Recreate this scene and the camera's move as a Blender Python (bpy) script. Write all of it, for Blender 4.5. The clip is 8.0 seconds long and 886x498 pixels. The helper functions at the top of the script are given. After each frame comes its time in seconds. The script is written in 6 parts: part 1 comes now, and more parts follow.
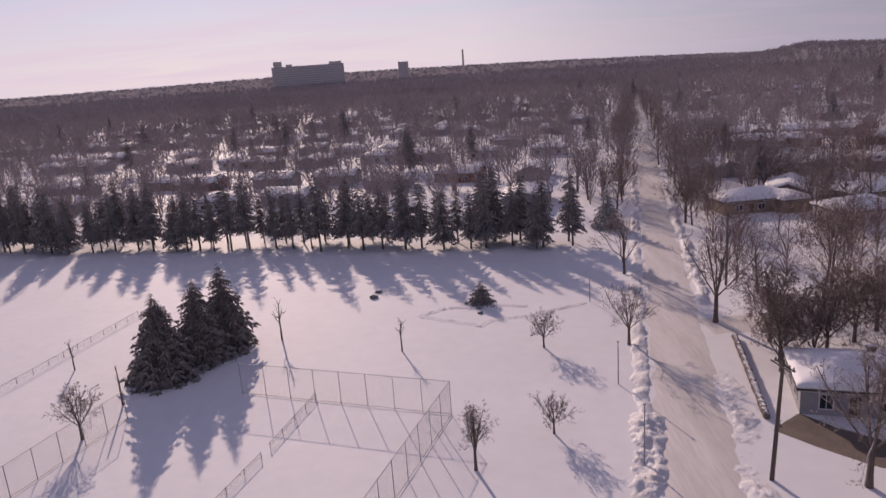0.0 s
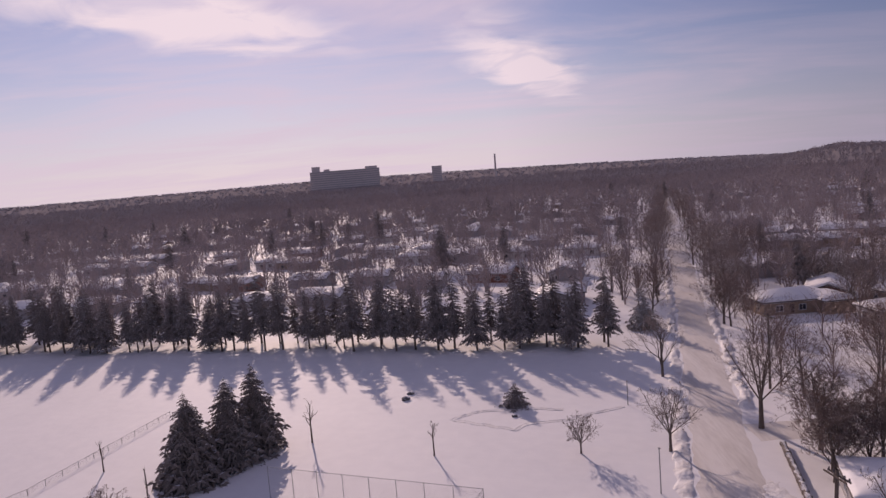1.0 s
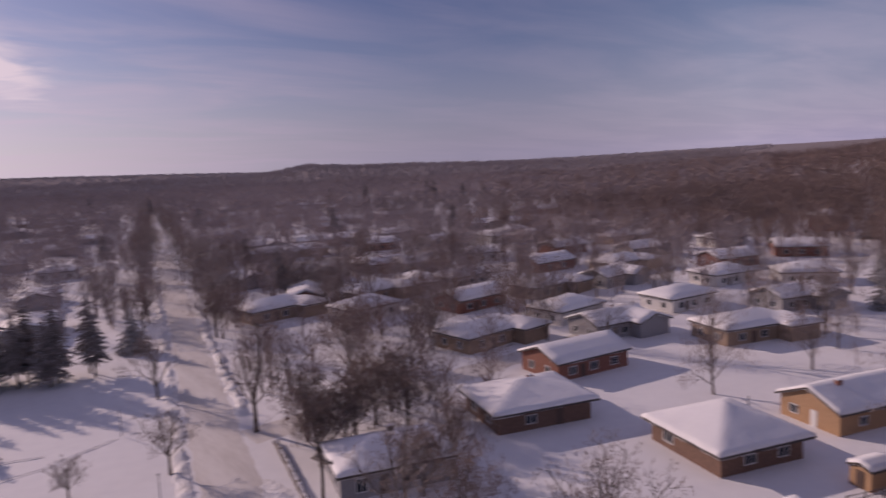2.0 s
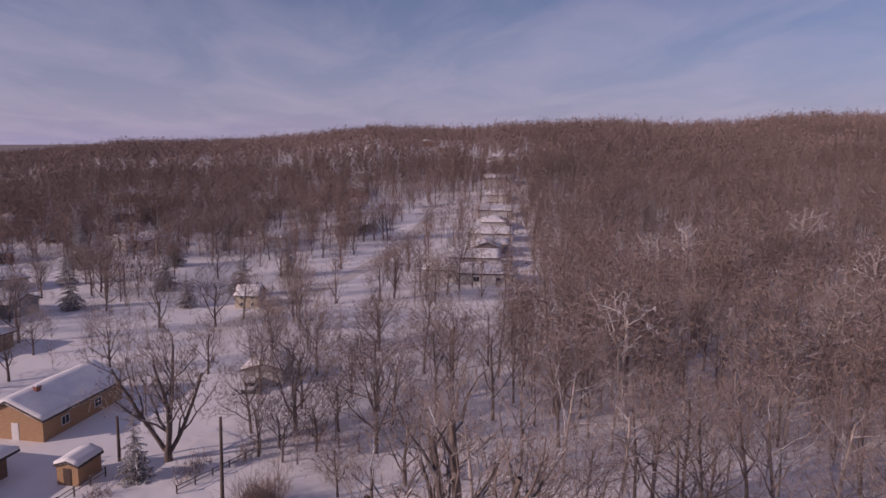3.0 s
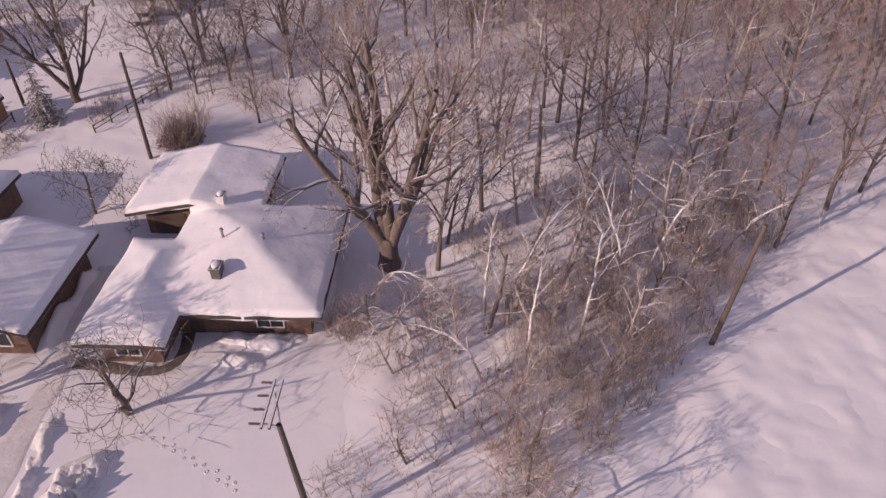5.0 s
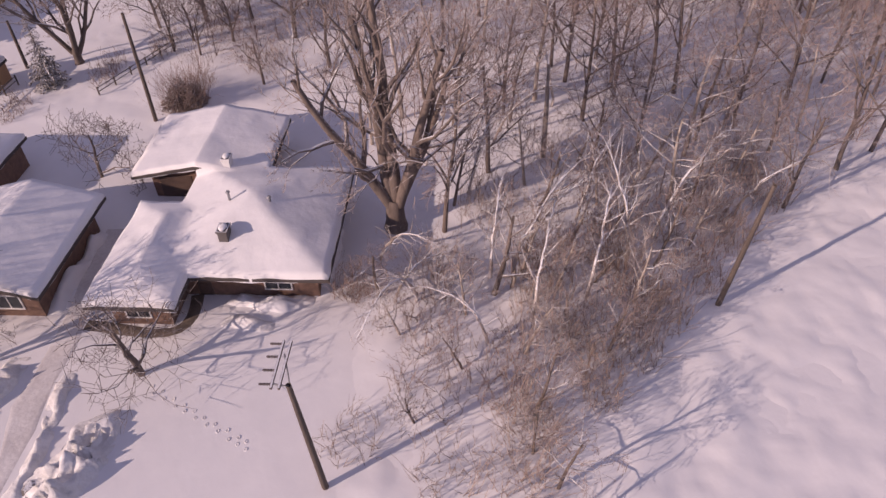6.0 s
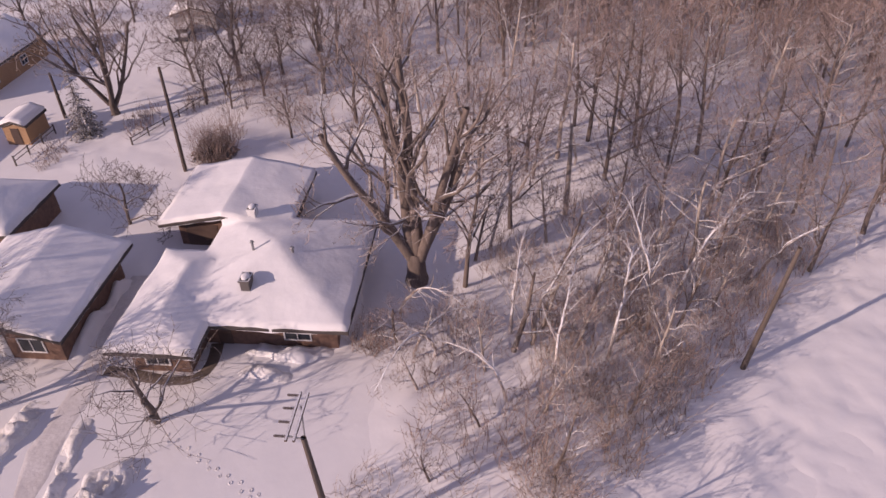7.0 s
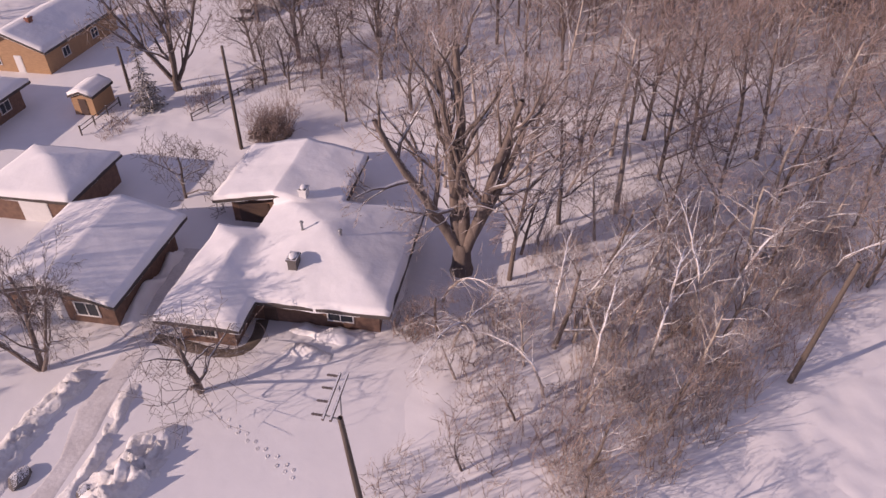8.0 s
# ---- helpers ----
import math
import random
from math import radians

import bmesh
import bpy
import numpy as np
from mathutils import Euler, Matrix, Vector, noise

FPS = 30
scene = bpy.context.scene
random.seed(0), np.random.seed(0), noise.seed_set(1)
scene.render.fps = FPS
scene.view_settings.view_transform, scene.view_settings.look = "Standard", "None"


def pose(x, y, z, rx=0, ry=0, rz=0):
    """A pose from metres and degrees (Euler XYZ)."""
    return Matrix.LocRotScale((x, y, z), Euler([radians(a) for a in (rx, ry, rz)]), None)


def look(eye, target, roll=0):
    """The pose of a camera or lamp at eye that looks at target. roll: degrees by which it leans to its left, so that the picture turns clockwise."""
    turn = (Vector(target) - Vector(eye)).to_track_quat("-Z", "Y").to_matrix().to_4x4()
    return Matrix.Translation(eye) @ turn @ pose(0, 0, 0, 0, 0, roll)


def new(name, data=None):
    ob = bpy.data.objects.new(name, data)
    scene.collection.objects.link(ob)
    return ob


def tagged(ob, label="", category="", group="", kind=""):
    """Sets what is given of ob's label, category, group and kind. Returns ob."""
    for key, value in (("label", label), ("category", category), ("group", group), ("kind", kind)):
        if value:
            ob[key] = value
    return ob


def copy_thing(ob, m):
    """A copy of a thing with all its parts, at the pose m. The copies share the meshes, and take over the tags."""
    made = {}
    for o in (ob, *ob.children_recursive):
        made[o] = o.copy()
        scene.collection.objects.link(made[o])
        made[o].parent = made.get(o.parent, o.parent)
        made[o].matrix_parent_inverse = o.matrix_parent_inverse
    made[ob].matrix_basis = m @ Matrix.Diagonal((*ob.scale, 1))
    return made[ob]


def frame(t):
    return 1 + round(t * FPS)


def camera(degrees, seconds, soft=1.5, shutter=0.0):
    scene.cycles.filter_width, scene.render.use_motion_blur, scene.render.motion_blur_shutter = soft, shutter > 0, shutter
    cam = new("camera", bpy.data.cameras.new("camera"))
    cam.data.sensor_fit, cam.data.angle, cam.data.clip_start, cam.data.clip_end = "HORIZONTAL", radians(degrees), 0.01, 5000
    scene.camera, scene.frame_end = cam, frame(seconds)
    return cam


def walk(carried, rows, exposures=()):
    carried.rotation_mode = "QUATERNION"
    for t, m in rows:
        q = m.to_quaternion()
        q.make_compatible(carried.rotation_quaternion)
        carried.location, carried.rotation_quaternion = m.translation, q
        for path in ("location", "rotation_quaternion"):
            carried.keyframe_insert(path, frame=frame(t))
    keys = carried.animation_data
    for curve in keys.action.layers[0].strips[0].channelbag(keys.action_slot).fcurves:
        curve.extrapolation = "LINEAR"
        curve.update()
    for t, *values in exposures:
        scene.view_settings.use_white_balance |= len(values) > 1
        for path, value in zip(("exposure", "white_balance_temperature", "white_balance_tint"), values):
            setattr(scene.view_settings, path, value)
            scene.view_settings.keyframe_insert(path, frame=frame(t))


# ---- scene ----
# The camera hovers at one spot, 34 m over a snowy suburb, turns to the right and then tilts down.
EYE = (0.0, 0.0, 34.0)
cam = camera(64.05, 8.0, 1.45, 0.12)
TURNS = (
    # seconds, yaw, pitch, roll
    (0.0, 17.0, -14.39, 4.00), (0.2, 17.75, -10.5, 4.15), (0.5, 18.57, -6.70, 4.33), (1.0, 19.63, -6.10, 4.45),
    (1.25, 18.4, -6.2, 4.4), (1.5, 11.98, -6.46, 4.24), (1.6, 7.2, -6.7, 4.1), (1.7, 1.37, -7.00, 3.96),
    (2.0, -20.2, -7.35, 2.7), (2.3, -45.7, -7.7, 1.2), (2.55, -65.1, -8.0, 0.0), (2.8, -76.61, -8.25, -0.80),
    (3.0, -80.10, -8.15, -0.65), (3.5, -83.35, -8.29, -0.33), (4.0, -85.25, -15.44, -0.19),
    (4.5, -86.76, -27.92, 0.24), (5.0, -87.80, -38.45, 0.45), (5.2, -87.85, -40.2, 0.52), (5.75, -87.7, -41.3, 0.8),
    (6.3, -87.40, -41.68, 1.06), (6.5, -87.30, -40.11, 1.03), (6.7, -87.0, -41.35, 1.1), (6.9, -86.20, -41.80, 1.16),
    (7.0, -85.31, -37.08, 0.91), (7.5, -82.48, -36.59, 0.57), (8.0, -80.21, -37.81, 0.37),
)
walk(cam, [(t, pose(*EYE, 90 + p, r, y)) for t, y, p, r in TURNS],
     exposures=[(0.0, 0.07, 6850, 32), (1.0, -0.05, 6850, 35), (1.7, -0.16, 6800, 38), (2.8, -0.27, 6550, 39), (3.5, -0.12, 6550, 40), (4.5, 0.12, 6850, 40), (5.0, 0.27, 6950, 35), (7.2, 0.32, 6900, 36), (8.0, 0.36, 6900, 36)])

# ---- world and sun ----
SUN_AZ = 34.5      # degrees to the left of +y
SUN_EL = 20.5
world = bpy.data.worlds.new("winter_sky")
scene.world = world
world.use_nodes = True
wn, wl = world.node_tree.nodes, world.node_tree.links
wn.clear()
w_out = wn.new("ShaderNodeOutputWorld")
w_bg = wn.new("ShaderNodeBackground")
w_sky = wn.new("ShaderNodeTexSky")
w_sky.sky_type, w_sky.sun_disc = "NISHITA", False
w_sky.sun_elevation, w_sky.sun_rotation = radians(SUN_EL), radians(-SUN_AZ)
w_sky.air_density, w_sky.dust_density, w_sky.ozone_density = 1.0, 0.15, 4.5
w_bg.inputs["Strength"].default_value = 0.0695
# thin streaks of cloud, laid out on a plane far above
w_co = wn.new("ShaderNodeTexCoord")
w_sep = wn.new("ShaderNodeSeparateXYZ")
wl.new(w_co.outputs["Generated"], w_sep.inputs[0])
TOWN_TURN = 17.0   # degrees by which the town's grid and the park stand turned to the houses by the woods


def wmath(op, a, b=None, clamp=False):
    n = wn.new("ShaderNodeMath")
    n.operation, n.use_clamp = op, clamp
    for i, v in enumerate((a, b)):
        if v is None:
            continue
        if isinstance(v, (int, float)):
            n.inputs[i].default_value = v
        else:
            wl.new(v, n.inputs[i])
    return n.outputs[0]


w_up = wmath("ADD", wmath("MAXIMUM", w_sep.outputs["Z"], 0.0), 0.10)
w_comb = wn.new("ShaderNodeCombineXYZ")
wl.new(wmath("DIVIDE", w_sep.outputs["X"], w_up), w_comb.inputs[0])
wl.new(wmath("DIVIDE", w_sep.outputs["Y"], w_up), w_comb.inputs[1])
w_map = wn.new("ShaderNodeMapping")
w_map.inputs["Rotation"].default_value = (0, 0, radians(24))
w_map.inputs["Scale"].default_value = (0.55, 1.15, 1.0)
w_turn_sky = wn.new("ShaderNodeMapping")
w_turn_sky.inputs["Rotation"].default_value = (0, 0, radians(-TOWN_TURN))
wl.new(w_comb.outputs[0], w_turn_sky.inputs[0])
w_flat = w_turn_sky.outputs[0]
wl.new(w_flat, w_map.inputs[0])
w_noise = wn.new("ShaderNodeTexNoise")
w_noise.inputs["Scale"].default_value = 1.15
w_noise.inputs["Detail"].default_value = 7.0
w_noise.inputs["Roughness"].default_value = 0.56
w_noise.inputs["Distortion"].default_value = 0.5
wl.new(w_map.outputs[0], w_noise.inputs["Vector"])
w_ramp = wn.new("ShaderNodeValToRGB")
w_ramp.color_ramp.elements[0].position, w_ramp.color_ramp.elements[1].position = 0.40, 0.66
wl.new(w_noise.outputs[0], w_ramp.inputs[0])
w_mix = wn.new("ShaderNodeMixRGB")
w_mix.inputs["Color2"].default_value = (9.9, 9.4, 10.0, 1)
# the clouds thicken on the sun's side
w_sunward = wmath("ADD", wmath("MULTIPLY", w_sep.outputs["Y"], math.cos(radians(SUN_AZ))), wmath("MULTIPLY", w_sep.outputs["X"], -math.sin(radians(SUN_AZ))))
w_side = wmath("MAXIMUM", wmath("SUBTRACT", wmath("MULTIPLY", w_sunward, 2.0), 1.0, True), 0.24)
wl.new(wmath("MULTIPLY", wmath("MULTIPLY", w_ramp.outputs[0], w_side), 0.78), w_mix.inputs["Fac"])
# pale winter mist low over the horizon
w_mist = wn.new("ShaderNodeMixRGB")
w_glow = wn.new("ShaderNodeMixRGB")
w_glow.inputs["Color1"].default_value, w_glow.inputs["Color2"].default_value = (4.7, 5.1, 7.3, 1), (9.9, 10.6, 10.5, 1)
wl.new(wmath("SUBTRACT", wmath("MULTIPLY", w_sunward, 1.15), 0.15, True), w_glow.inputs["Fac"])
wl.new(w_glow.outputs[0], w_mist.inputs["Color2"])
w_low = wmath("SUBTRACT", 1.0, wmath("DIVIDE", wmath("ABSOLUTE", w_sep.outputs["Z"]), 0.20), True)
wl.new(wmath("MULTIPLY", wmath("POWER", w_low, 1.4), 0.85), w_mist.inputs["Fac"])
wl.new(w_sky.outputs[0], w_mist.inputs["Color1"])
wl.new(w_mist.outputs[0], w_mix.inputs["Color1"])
# thin high cloud; overhead, out of view, it thickens as added fill light
w_veil = wn.new("ShaderNodeMixRGB")
w_veil.inputs["Color2"].default_value = (8.0, 7.3, 8.9, 1)
w_high = wn.new("ShaderNodeMapRange")
w_high.interpolation_type = "SMOOTHSTEP"
w_high.inputs["From Min"].default_value, w_high.inputs["From Max"].default_value, w_high.inputs["To Max"].default_value = 0.26, 0.62, 0.2
wl.new(w_sep.outputs["Z"], w_high.inputs["Value"])
wl.new(wmath("MAXIMUM", w_high.outputs[0], wmath("MULTIPLY", w_side, 0.36)), w_veil.inputs["Fac"])
wl.new(w_mix.outputs[0], w_veil.inputs["Color1"])
# two bright banks of cloud on the sun's side
w_puff = wn.new("ShaderNodeTexNoise")
w_puff.inputs["Scale"].default_value, w_puff.inputs["Detail"].default_value, w_puff.inputs["Distortion"].default_value = 2.6, 8.0, 0.7
wl.new(w_flat, w_puff.inputs["Vector"])
w_last = w_veil.outputs[0]
for w_at, w_turn, w_size in (((-1.1, 2.9, 0), 57, (1.05, 0.58, 1)), ((0.35, 4.3, 0), 73, (1.5, 0.42, 1)), ((-0.7, 2.2, 0), 40, (0.6, 0.3, 1))):
    w_place, w_blob, w_white = wn.new("ShaderNodeMapping"), wn.new("ShaderNodeTexGradient"), wn.new("ShaderNodeMixRGB")
    w_place.vector_type, w_blob.gradient_type = "TEXTURE", "SPHERICAL"
    w_place.inputs["Location"].default_value, w_place.inputs["Rotation"].default_value, w_place.inputs["Scale"].default_value = w_at, (0, 0, radians(w_turn)), w_size
    wl.new(w_flat, w_place.inputs[0])
    wl.new(w_place.outputs[0], w_blob.inputs[0])
    w_fluff = wmath("MULTIPLY", wmath("SUBTRACT", wmath("ADD", w_puff.outputs[0], wmath("MULTIPLY", w_blob.outputs["Fac"], 0.45)), 0.56), 4.0, True)
    w_white.inputs["Color2"].default_value = (11.3, 11.0, 11.1, 1)
    wl.new(wmath("MULTIPLY", w_fluff, wmath("MULTIPLY", w_blob.outputs["Fac"], 1.7, True)), w_white.inputs["Fac"])
    wl.new(w_last, w_white.inputs["Color1"])
    w_last = w_white.outputs[0]
w_off = wmath("DIVIDE", wmath("SUBTRACT", w_sunward, 0.58), 0.36)
w_deep = wn.new("ShaderNodeMixRGB")
w_deep.blend_type = "MULTIPLY"
w_deep.inputs["Color2"].default_value = (0.58, 0.59, 0.67, 1)
wl.new(wmath("SUBTRACT", 1.0, wmath("MULTIPLY", w_off, w_off), True), w_deep.inputs["Fac"])
wl.new(w_last, w_deep.inputs["Color1"])
wl.new(w_deep.outputs[0], w_bg.inputs["Color"])
wl.new(w_bg.outputs[0], w_out.inputs[0])

sun = new("sun", bpy.data.lights.new("sun", "SUN"))
sun.data.energy, sun.data.angle, sun.data.color = 3.15, radians(0.6), (1.0, 0.875, 0.715)
_a, _e = radians(SUN_AZ), radians(SUN_EL)
SUN_FROM = Vector((-math.sin(_a) * math.cos(_e), math.cos(_a) * math.cos(_e), math.sin(_e)))
sun.matrix_world = look(SUN_FROM * 200, (0, 0, 0))


# ---- materials ----
def material(name, colour, rough=0.8, vary=0.25, scale=1.0, bump=0.3, bump_scale=None, colour2=None, snow=0.0, snow_at=0.35,
             metal=0.0, stretch=(1, 1, 1), bump_size=0.02, detail=5.0, coords="Object"):
    """A procedural surface: two colours mixed at two scales, fine relief, and snow lying on what faces up."""
    m = bpy.data.materials.new(name)
    m.use_nodes = True
    n, l = m.node_tree.nodes, m.node_tree.links
    b = n["Principled BSDF"]
    b.inputs["Roughness"].default_value, b.inputs["Metallic"].default_value = rough, metal
    co = n.new("ShaderNodeTexCoord")
    mp = n.new("ShaderNodeMapping")
    mp.inputs["Scale"].default_value = stretch
    l.new(co.outputs[coords], mp.inputs[0])
    big, small = n.new("ShaderNodeTexNoise"), n.new("ShaderNodeTexNoise")
    big.inputs["Scale"].default_value, small.inputs["Scale"].default_value = scale, scale * 9
    for t in (big, small):
        t.inputs["Detail"].default_value = detail
        l.new(mp.outputs[0], t.inputs["Vector"])
    add = n.new("ShaderNodeMath")
    add.operation = "MULTIPLY_ADD"
    add.inputs[1].default_value = 0.6
    half = n.new("ShaderNodeMath")
    half.operation = "MULTIPLY"
    half.inputs[1].default_value = 0.4
    l.new(small.outputs[0], half.inputs[0])
    l.new(big.outputs[0], add.inputs[0])
    l.new(half.outputs[0], add.inputs[2])
    ramp = n.new("ShaderNodeValToRGB")
    c2 = colour2 or tuple(c * (1 - vary) for c in colour)
    e = ramp.color_ramp.elements
    e[0].position, e[1].position = 0.36, 0.64
    e[0].color, e[1].color = (*c2, 1), (*colour, 1)
    l.new(add.outputs[0], ramp.inputs[0])
    out = ramp.outputs[0]
    if snow > 0:
        geo = n.new("ShaderNodeNewGeometry")
        sep = n.new("ShaderNodeSeparateXYZ")
        l.new(geo.outputs["Normal"], sep.inputs[0])
        jitter = n.new("ShaderNodeMath")
        jitter.operation = "MULTIPLY_ADD"
        jitter.inputs[1].default_value, jitter.inputs[2].default_value = 1.1, -0.55
        l.new(small.outputs[0], jitter.inputs[0])
        tot = n.new("ShaderNodeMath")
        l.new(sep.outputs["Z"], tot.inputs[0])
        l.new(jitter.outputs[0], tot.inputs[1])
        rng = n.new("ShaderNodeMapRange")
        rng.inputs["From Min"].default_value, rng.inputs["From Max"].default_value = snow_at, snow_at + 0.25
        rng.inputs["To Max"].default_value = snow
        l.new(tot.outputs[0], rng.inputs["Value"])
        mix = n.new("ShaderNodeMixRGB")
        mix.inputs["Color2"].default_value = (0.82, 0.83, 0.86, 1)
        l.new(rng.outputs[0], mix.inputs["Fac"])
        l.new(out, mix.inputs["Color1"])
        out = mix.outputs[0]
    l.new(out, b.inputs["Base Color"])
    if bump > 0:
        bt = n.new("ShaderNodeTexNoise")
        bt.inputs["Scale"].default_value = bump_scale or scale * 5
        bt.inputs["Detail"].default_value = 6
        l.new(mp.outputs[0], bt.inputs["Vector"])
        bp = n.new("ShaderNodeBump")
        bp.inputs["Strength"].default_value, bp.inputs["Distance"].default_value = bump, bump_size
        l.new(bt.outputs[0], bp.inputs["Height"])
        l.new(bp.outputs[0], b.inputs["Normal"])
    return m


SNOW = material("snow", (0.84, 0.83, 0.83), 0.7, scale=0.06, colour2=(0.77, 0.765, 0.775), bump=0.35, bump_scale=0.5, bump_size=0.12)


def brushy(m, near, far, colour):
    """Snow that gives way to leaf litter and scrub under the far woods."""
    n, l = m.node_tree.nodes, m.node_tree.links
    b = n["Principled BSDF"]
    old = b.inputs["Base Color"].links[0].from_socket
    geo, ln, rg_, no, mul, mix = (n.new(k) for k in ("ShaderNodeNewGeometry", "ShaderNodeVectorMath", "ShaderNodeMapRange", "ShaderNodeTexNoise", "ShaderNodeMath", "ShaderNodeMixRGB"))
    ln.operation, mul.operation = "LENGTH", "MULTIPLY_ADD"
    l.new(geo.outputs["Position"], ln.inputs[0])
    l.new(geo.outputs["Position"], no.inputs["Vector"])
    no.inputs["Scale"].default_value, no.inputs["Detail"].default_value = 0.012, 6
    mul.inputs[1].default_value = -380.0
    l.new(no.outputs[0], mul.inputs[0])
    l.new(ln.outputs["Value"], mul.inputs[2])
    rg_.inputs["From Min"].default_value, rg_.inputs["From Max"].default_value = near - 190, far - 190
    rg_.inputs["To Max"].default_value = 1.0
    l.new(mul.outputs[0], rg_.inputs["Value"])
    mix.inputs["Color2"].default_value = (*colour, 1)
    l.new(rg_.outputs[0], mix.inputs["Fac"])
    l.new(old, mix.inputs["Color1"])
    l.new(mix.outputs[0], b.inputs["Base Color"])
    gloss = n.new("ShaderNodeMapRange")
    gloss.inputs["To Min"].default_value, gloss.inputs["To Max"].default_value = 0.14, 0.0
    l.new(rg_.outputs[0], gloss.inputs["Value"])
    l.new(gloss.outputs[0], b.inputs["Specular IOR Level"])


GROUND_SNOW = material("ground_snow", (0.84, 0.83, 0.83), 0.7, scale=0.06, colour2=(0.77, 0.765, 0.775), bump=0.35, bump_scale=0.5, bump_size=0.12)
# scrub colour lightened: haze over the far ridge is put into it
brushy(GROUND_SNOW, 600, 1100, (0.31, 0.275, 0.275))
SNOW_ROUGH = material("churned_snow", (0.82, 0.81, 0.81), 0.75, scale=0.5, colour2=(0.66, 0.64, 0.62), bump=0.8, bump_scale=2.2, bump_size=0.15)
ROOF_SNOW = material("roof_snow", (0.84, 0.83, 0.84), 0.7, scale=0.3, colour2=(0.79, 0.785, 0.79), bump=0.4, bump_scale=1.5, bump_size=0.08)
ROAD_SNOW = material("packed_road_snow", (0.74, 0.705, 0.665), 0.65, scale=0.35, colour2=(0.57, 0.53, 0.49), bump=0.5, bump_scale=3, stretch=(1, 0.12, 1), bump_size=0.05)
# the bare lawn's own brown; on the walkway it paints trench shade
DIRT_AND_SHADE = material("bare_dirt_and_shade", (0.20, 0.155, 0.12), 0.9, scale=0.4, colour2=(0.12, 0.095, 0.08), bump=0.6, bump_scale=4, bump_size=0.05)
BARK = material("grey_bark", (0.22, 0.17, 0.145), 0.9, scale=1.5, colour2=(0.11, 0.085, 0.073), bump=0.6, bump_scale=12, snow=0.9, snow_at=0.42, stretch=(1, 1, 0.3))
BARK_DARK = material("dark_bark", (0.18, 0.14, 0.122), 0.9, scale=1.5, colour2=(0.10, 0.078, 0.068), bump=0.6, bump_scale=12, snow=0.85, snow_at=0.66, stretch=(1, 1, 0.3))
BARK_PALE = material("pale_snowy_bark", (0.55, 0.48, 0.42), 0.85, scale=1.2, colour2=(0.20, 0.155, 0.13), bump=0.6, bump_scale=10, snow=0.95, snow_at=0.42)
BARK_SNOWY = material("snow_plastered_bark", (0.72, 0.66, 0.62), 0.85, scale=1.2, colour2=(0.34, 0.27, 0.235), bump=0.5, bump_scale=8, snow=0.95, snow_at=0.3)
TWIG = material("twigs", (0.36, 0.29, 0.262), 0.9, scale=0.5, colour2=(0.20, 0.16, 0.147), bump=0, snow=0.6, snow_at=0.8)
TWIG_RED = material("russet_twigs", (0.33, 0.24, 0.21), 0.9, scale=0.25, colour2=(0.18, 0.134, 0.12), bump=0, snow=0.5, snow_at=0.85)
TWIG_DARK = material("dark_twigs", (0.22, 0.175, 0.16), 0.9, scale=0.5, colour2=(0.13, 0.105, 0.097), bump=0, snow=0.6, snow_at=0.8)
NEAR_TWIG = material("mauve_brown_twigs", (0.37, 0.282, 0.252), 0.9, scale=0.1, colour2=(0.235, 0.178, 0.162), bump=0, snow=0.6, snow_at=0.75)
WOODS_TWIG = material("woodland_twigs", (0.30, 0.222, 0.196), 0.9, scale=0.02, colour2=(0.17, 0.128, 0.114), bump=0, snow=0.5, snow_at=0.9)
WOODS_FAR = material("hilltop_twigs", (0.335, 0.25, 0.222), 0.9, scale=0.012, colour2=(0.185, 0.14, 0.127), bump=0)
# paler with distance: haze is put into the next three twig colours
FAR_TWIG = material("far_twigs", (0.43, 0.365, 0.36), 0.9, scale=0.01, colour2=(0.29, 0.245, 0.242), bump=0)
HAZE_TWIG = material("hazed_ridge_twigs", (0.46, 0.42, 0.425), 0.9, scale=0.002, colour2=(0.38, 0.345, 0.35), bump=0)
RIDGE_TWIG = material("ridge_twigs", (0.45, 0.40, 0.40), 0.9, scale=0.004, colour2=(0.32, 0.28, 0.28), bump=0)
# hazy glare is put into the pale base tones; snow lies on top
NEEDLE = material("snowy_hazed_pine_needles", (0.30, 0.252, 0.235), 0.8, scale=0.6, colour2=(0.18, 0.152, 0.142), bump=0, snow=0.85, snow_at=0.34)
NEEDLE_SNOWY = material("snowy_spruce_needles", (0.25, 0.21, 0.18), 0.8, scale=0.6, colour2=(0.13, 0.108, 0.094), bump=0, snow=0.9, snow_at=0.2)
NEEDLE_DARK = material("dark_spruce_needles", (0.24, 0.20, 0.18), 0.8, scale=0.6, colour2=(0.15, 0.125, 0.113), bump=0, snow=0.75, snow_at=0.42)
DRIVE_SNOW = material("worn_driveway_snow", (0.76, 0.735, 0.725), 0.8, scale=0.5, colour2=(0.58, 0.55, 0.54), bump=0.6, bump_scale=3, bump_size=0.05)
POLE_WOOD = material("weathered_pole_wood", (0.155, 0.12, 0.10), 0.9, scale=2, colour2=(0.085, 0.066, 0.056), bump=0.5, bump_scale=20, stretch=(1, 1, 0.1))
POLE_ARM = material("snowy_crossarm_wood", (0.16, 0.125, 0.105), 0.9, scale=2, colour2=(0.09, 0.07, 0.06), bump=0.3, snow=0.85, snow_at=0.7)
METAL = material("galvanised_metal", (0.34, 0.34, 0.35), 0.5, scale=3, bump=0.1, metal=0.6)
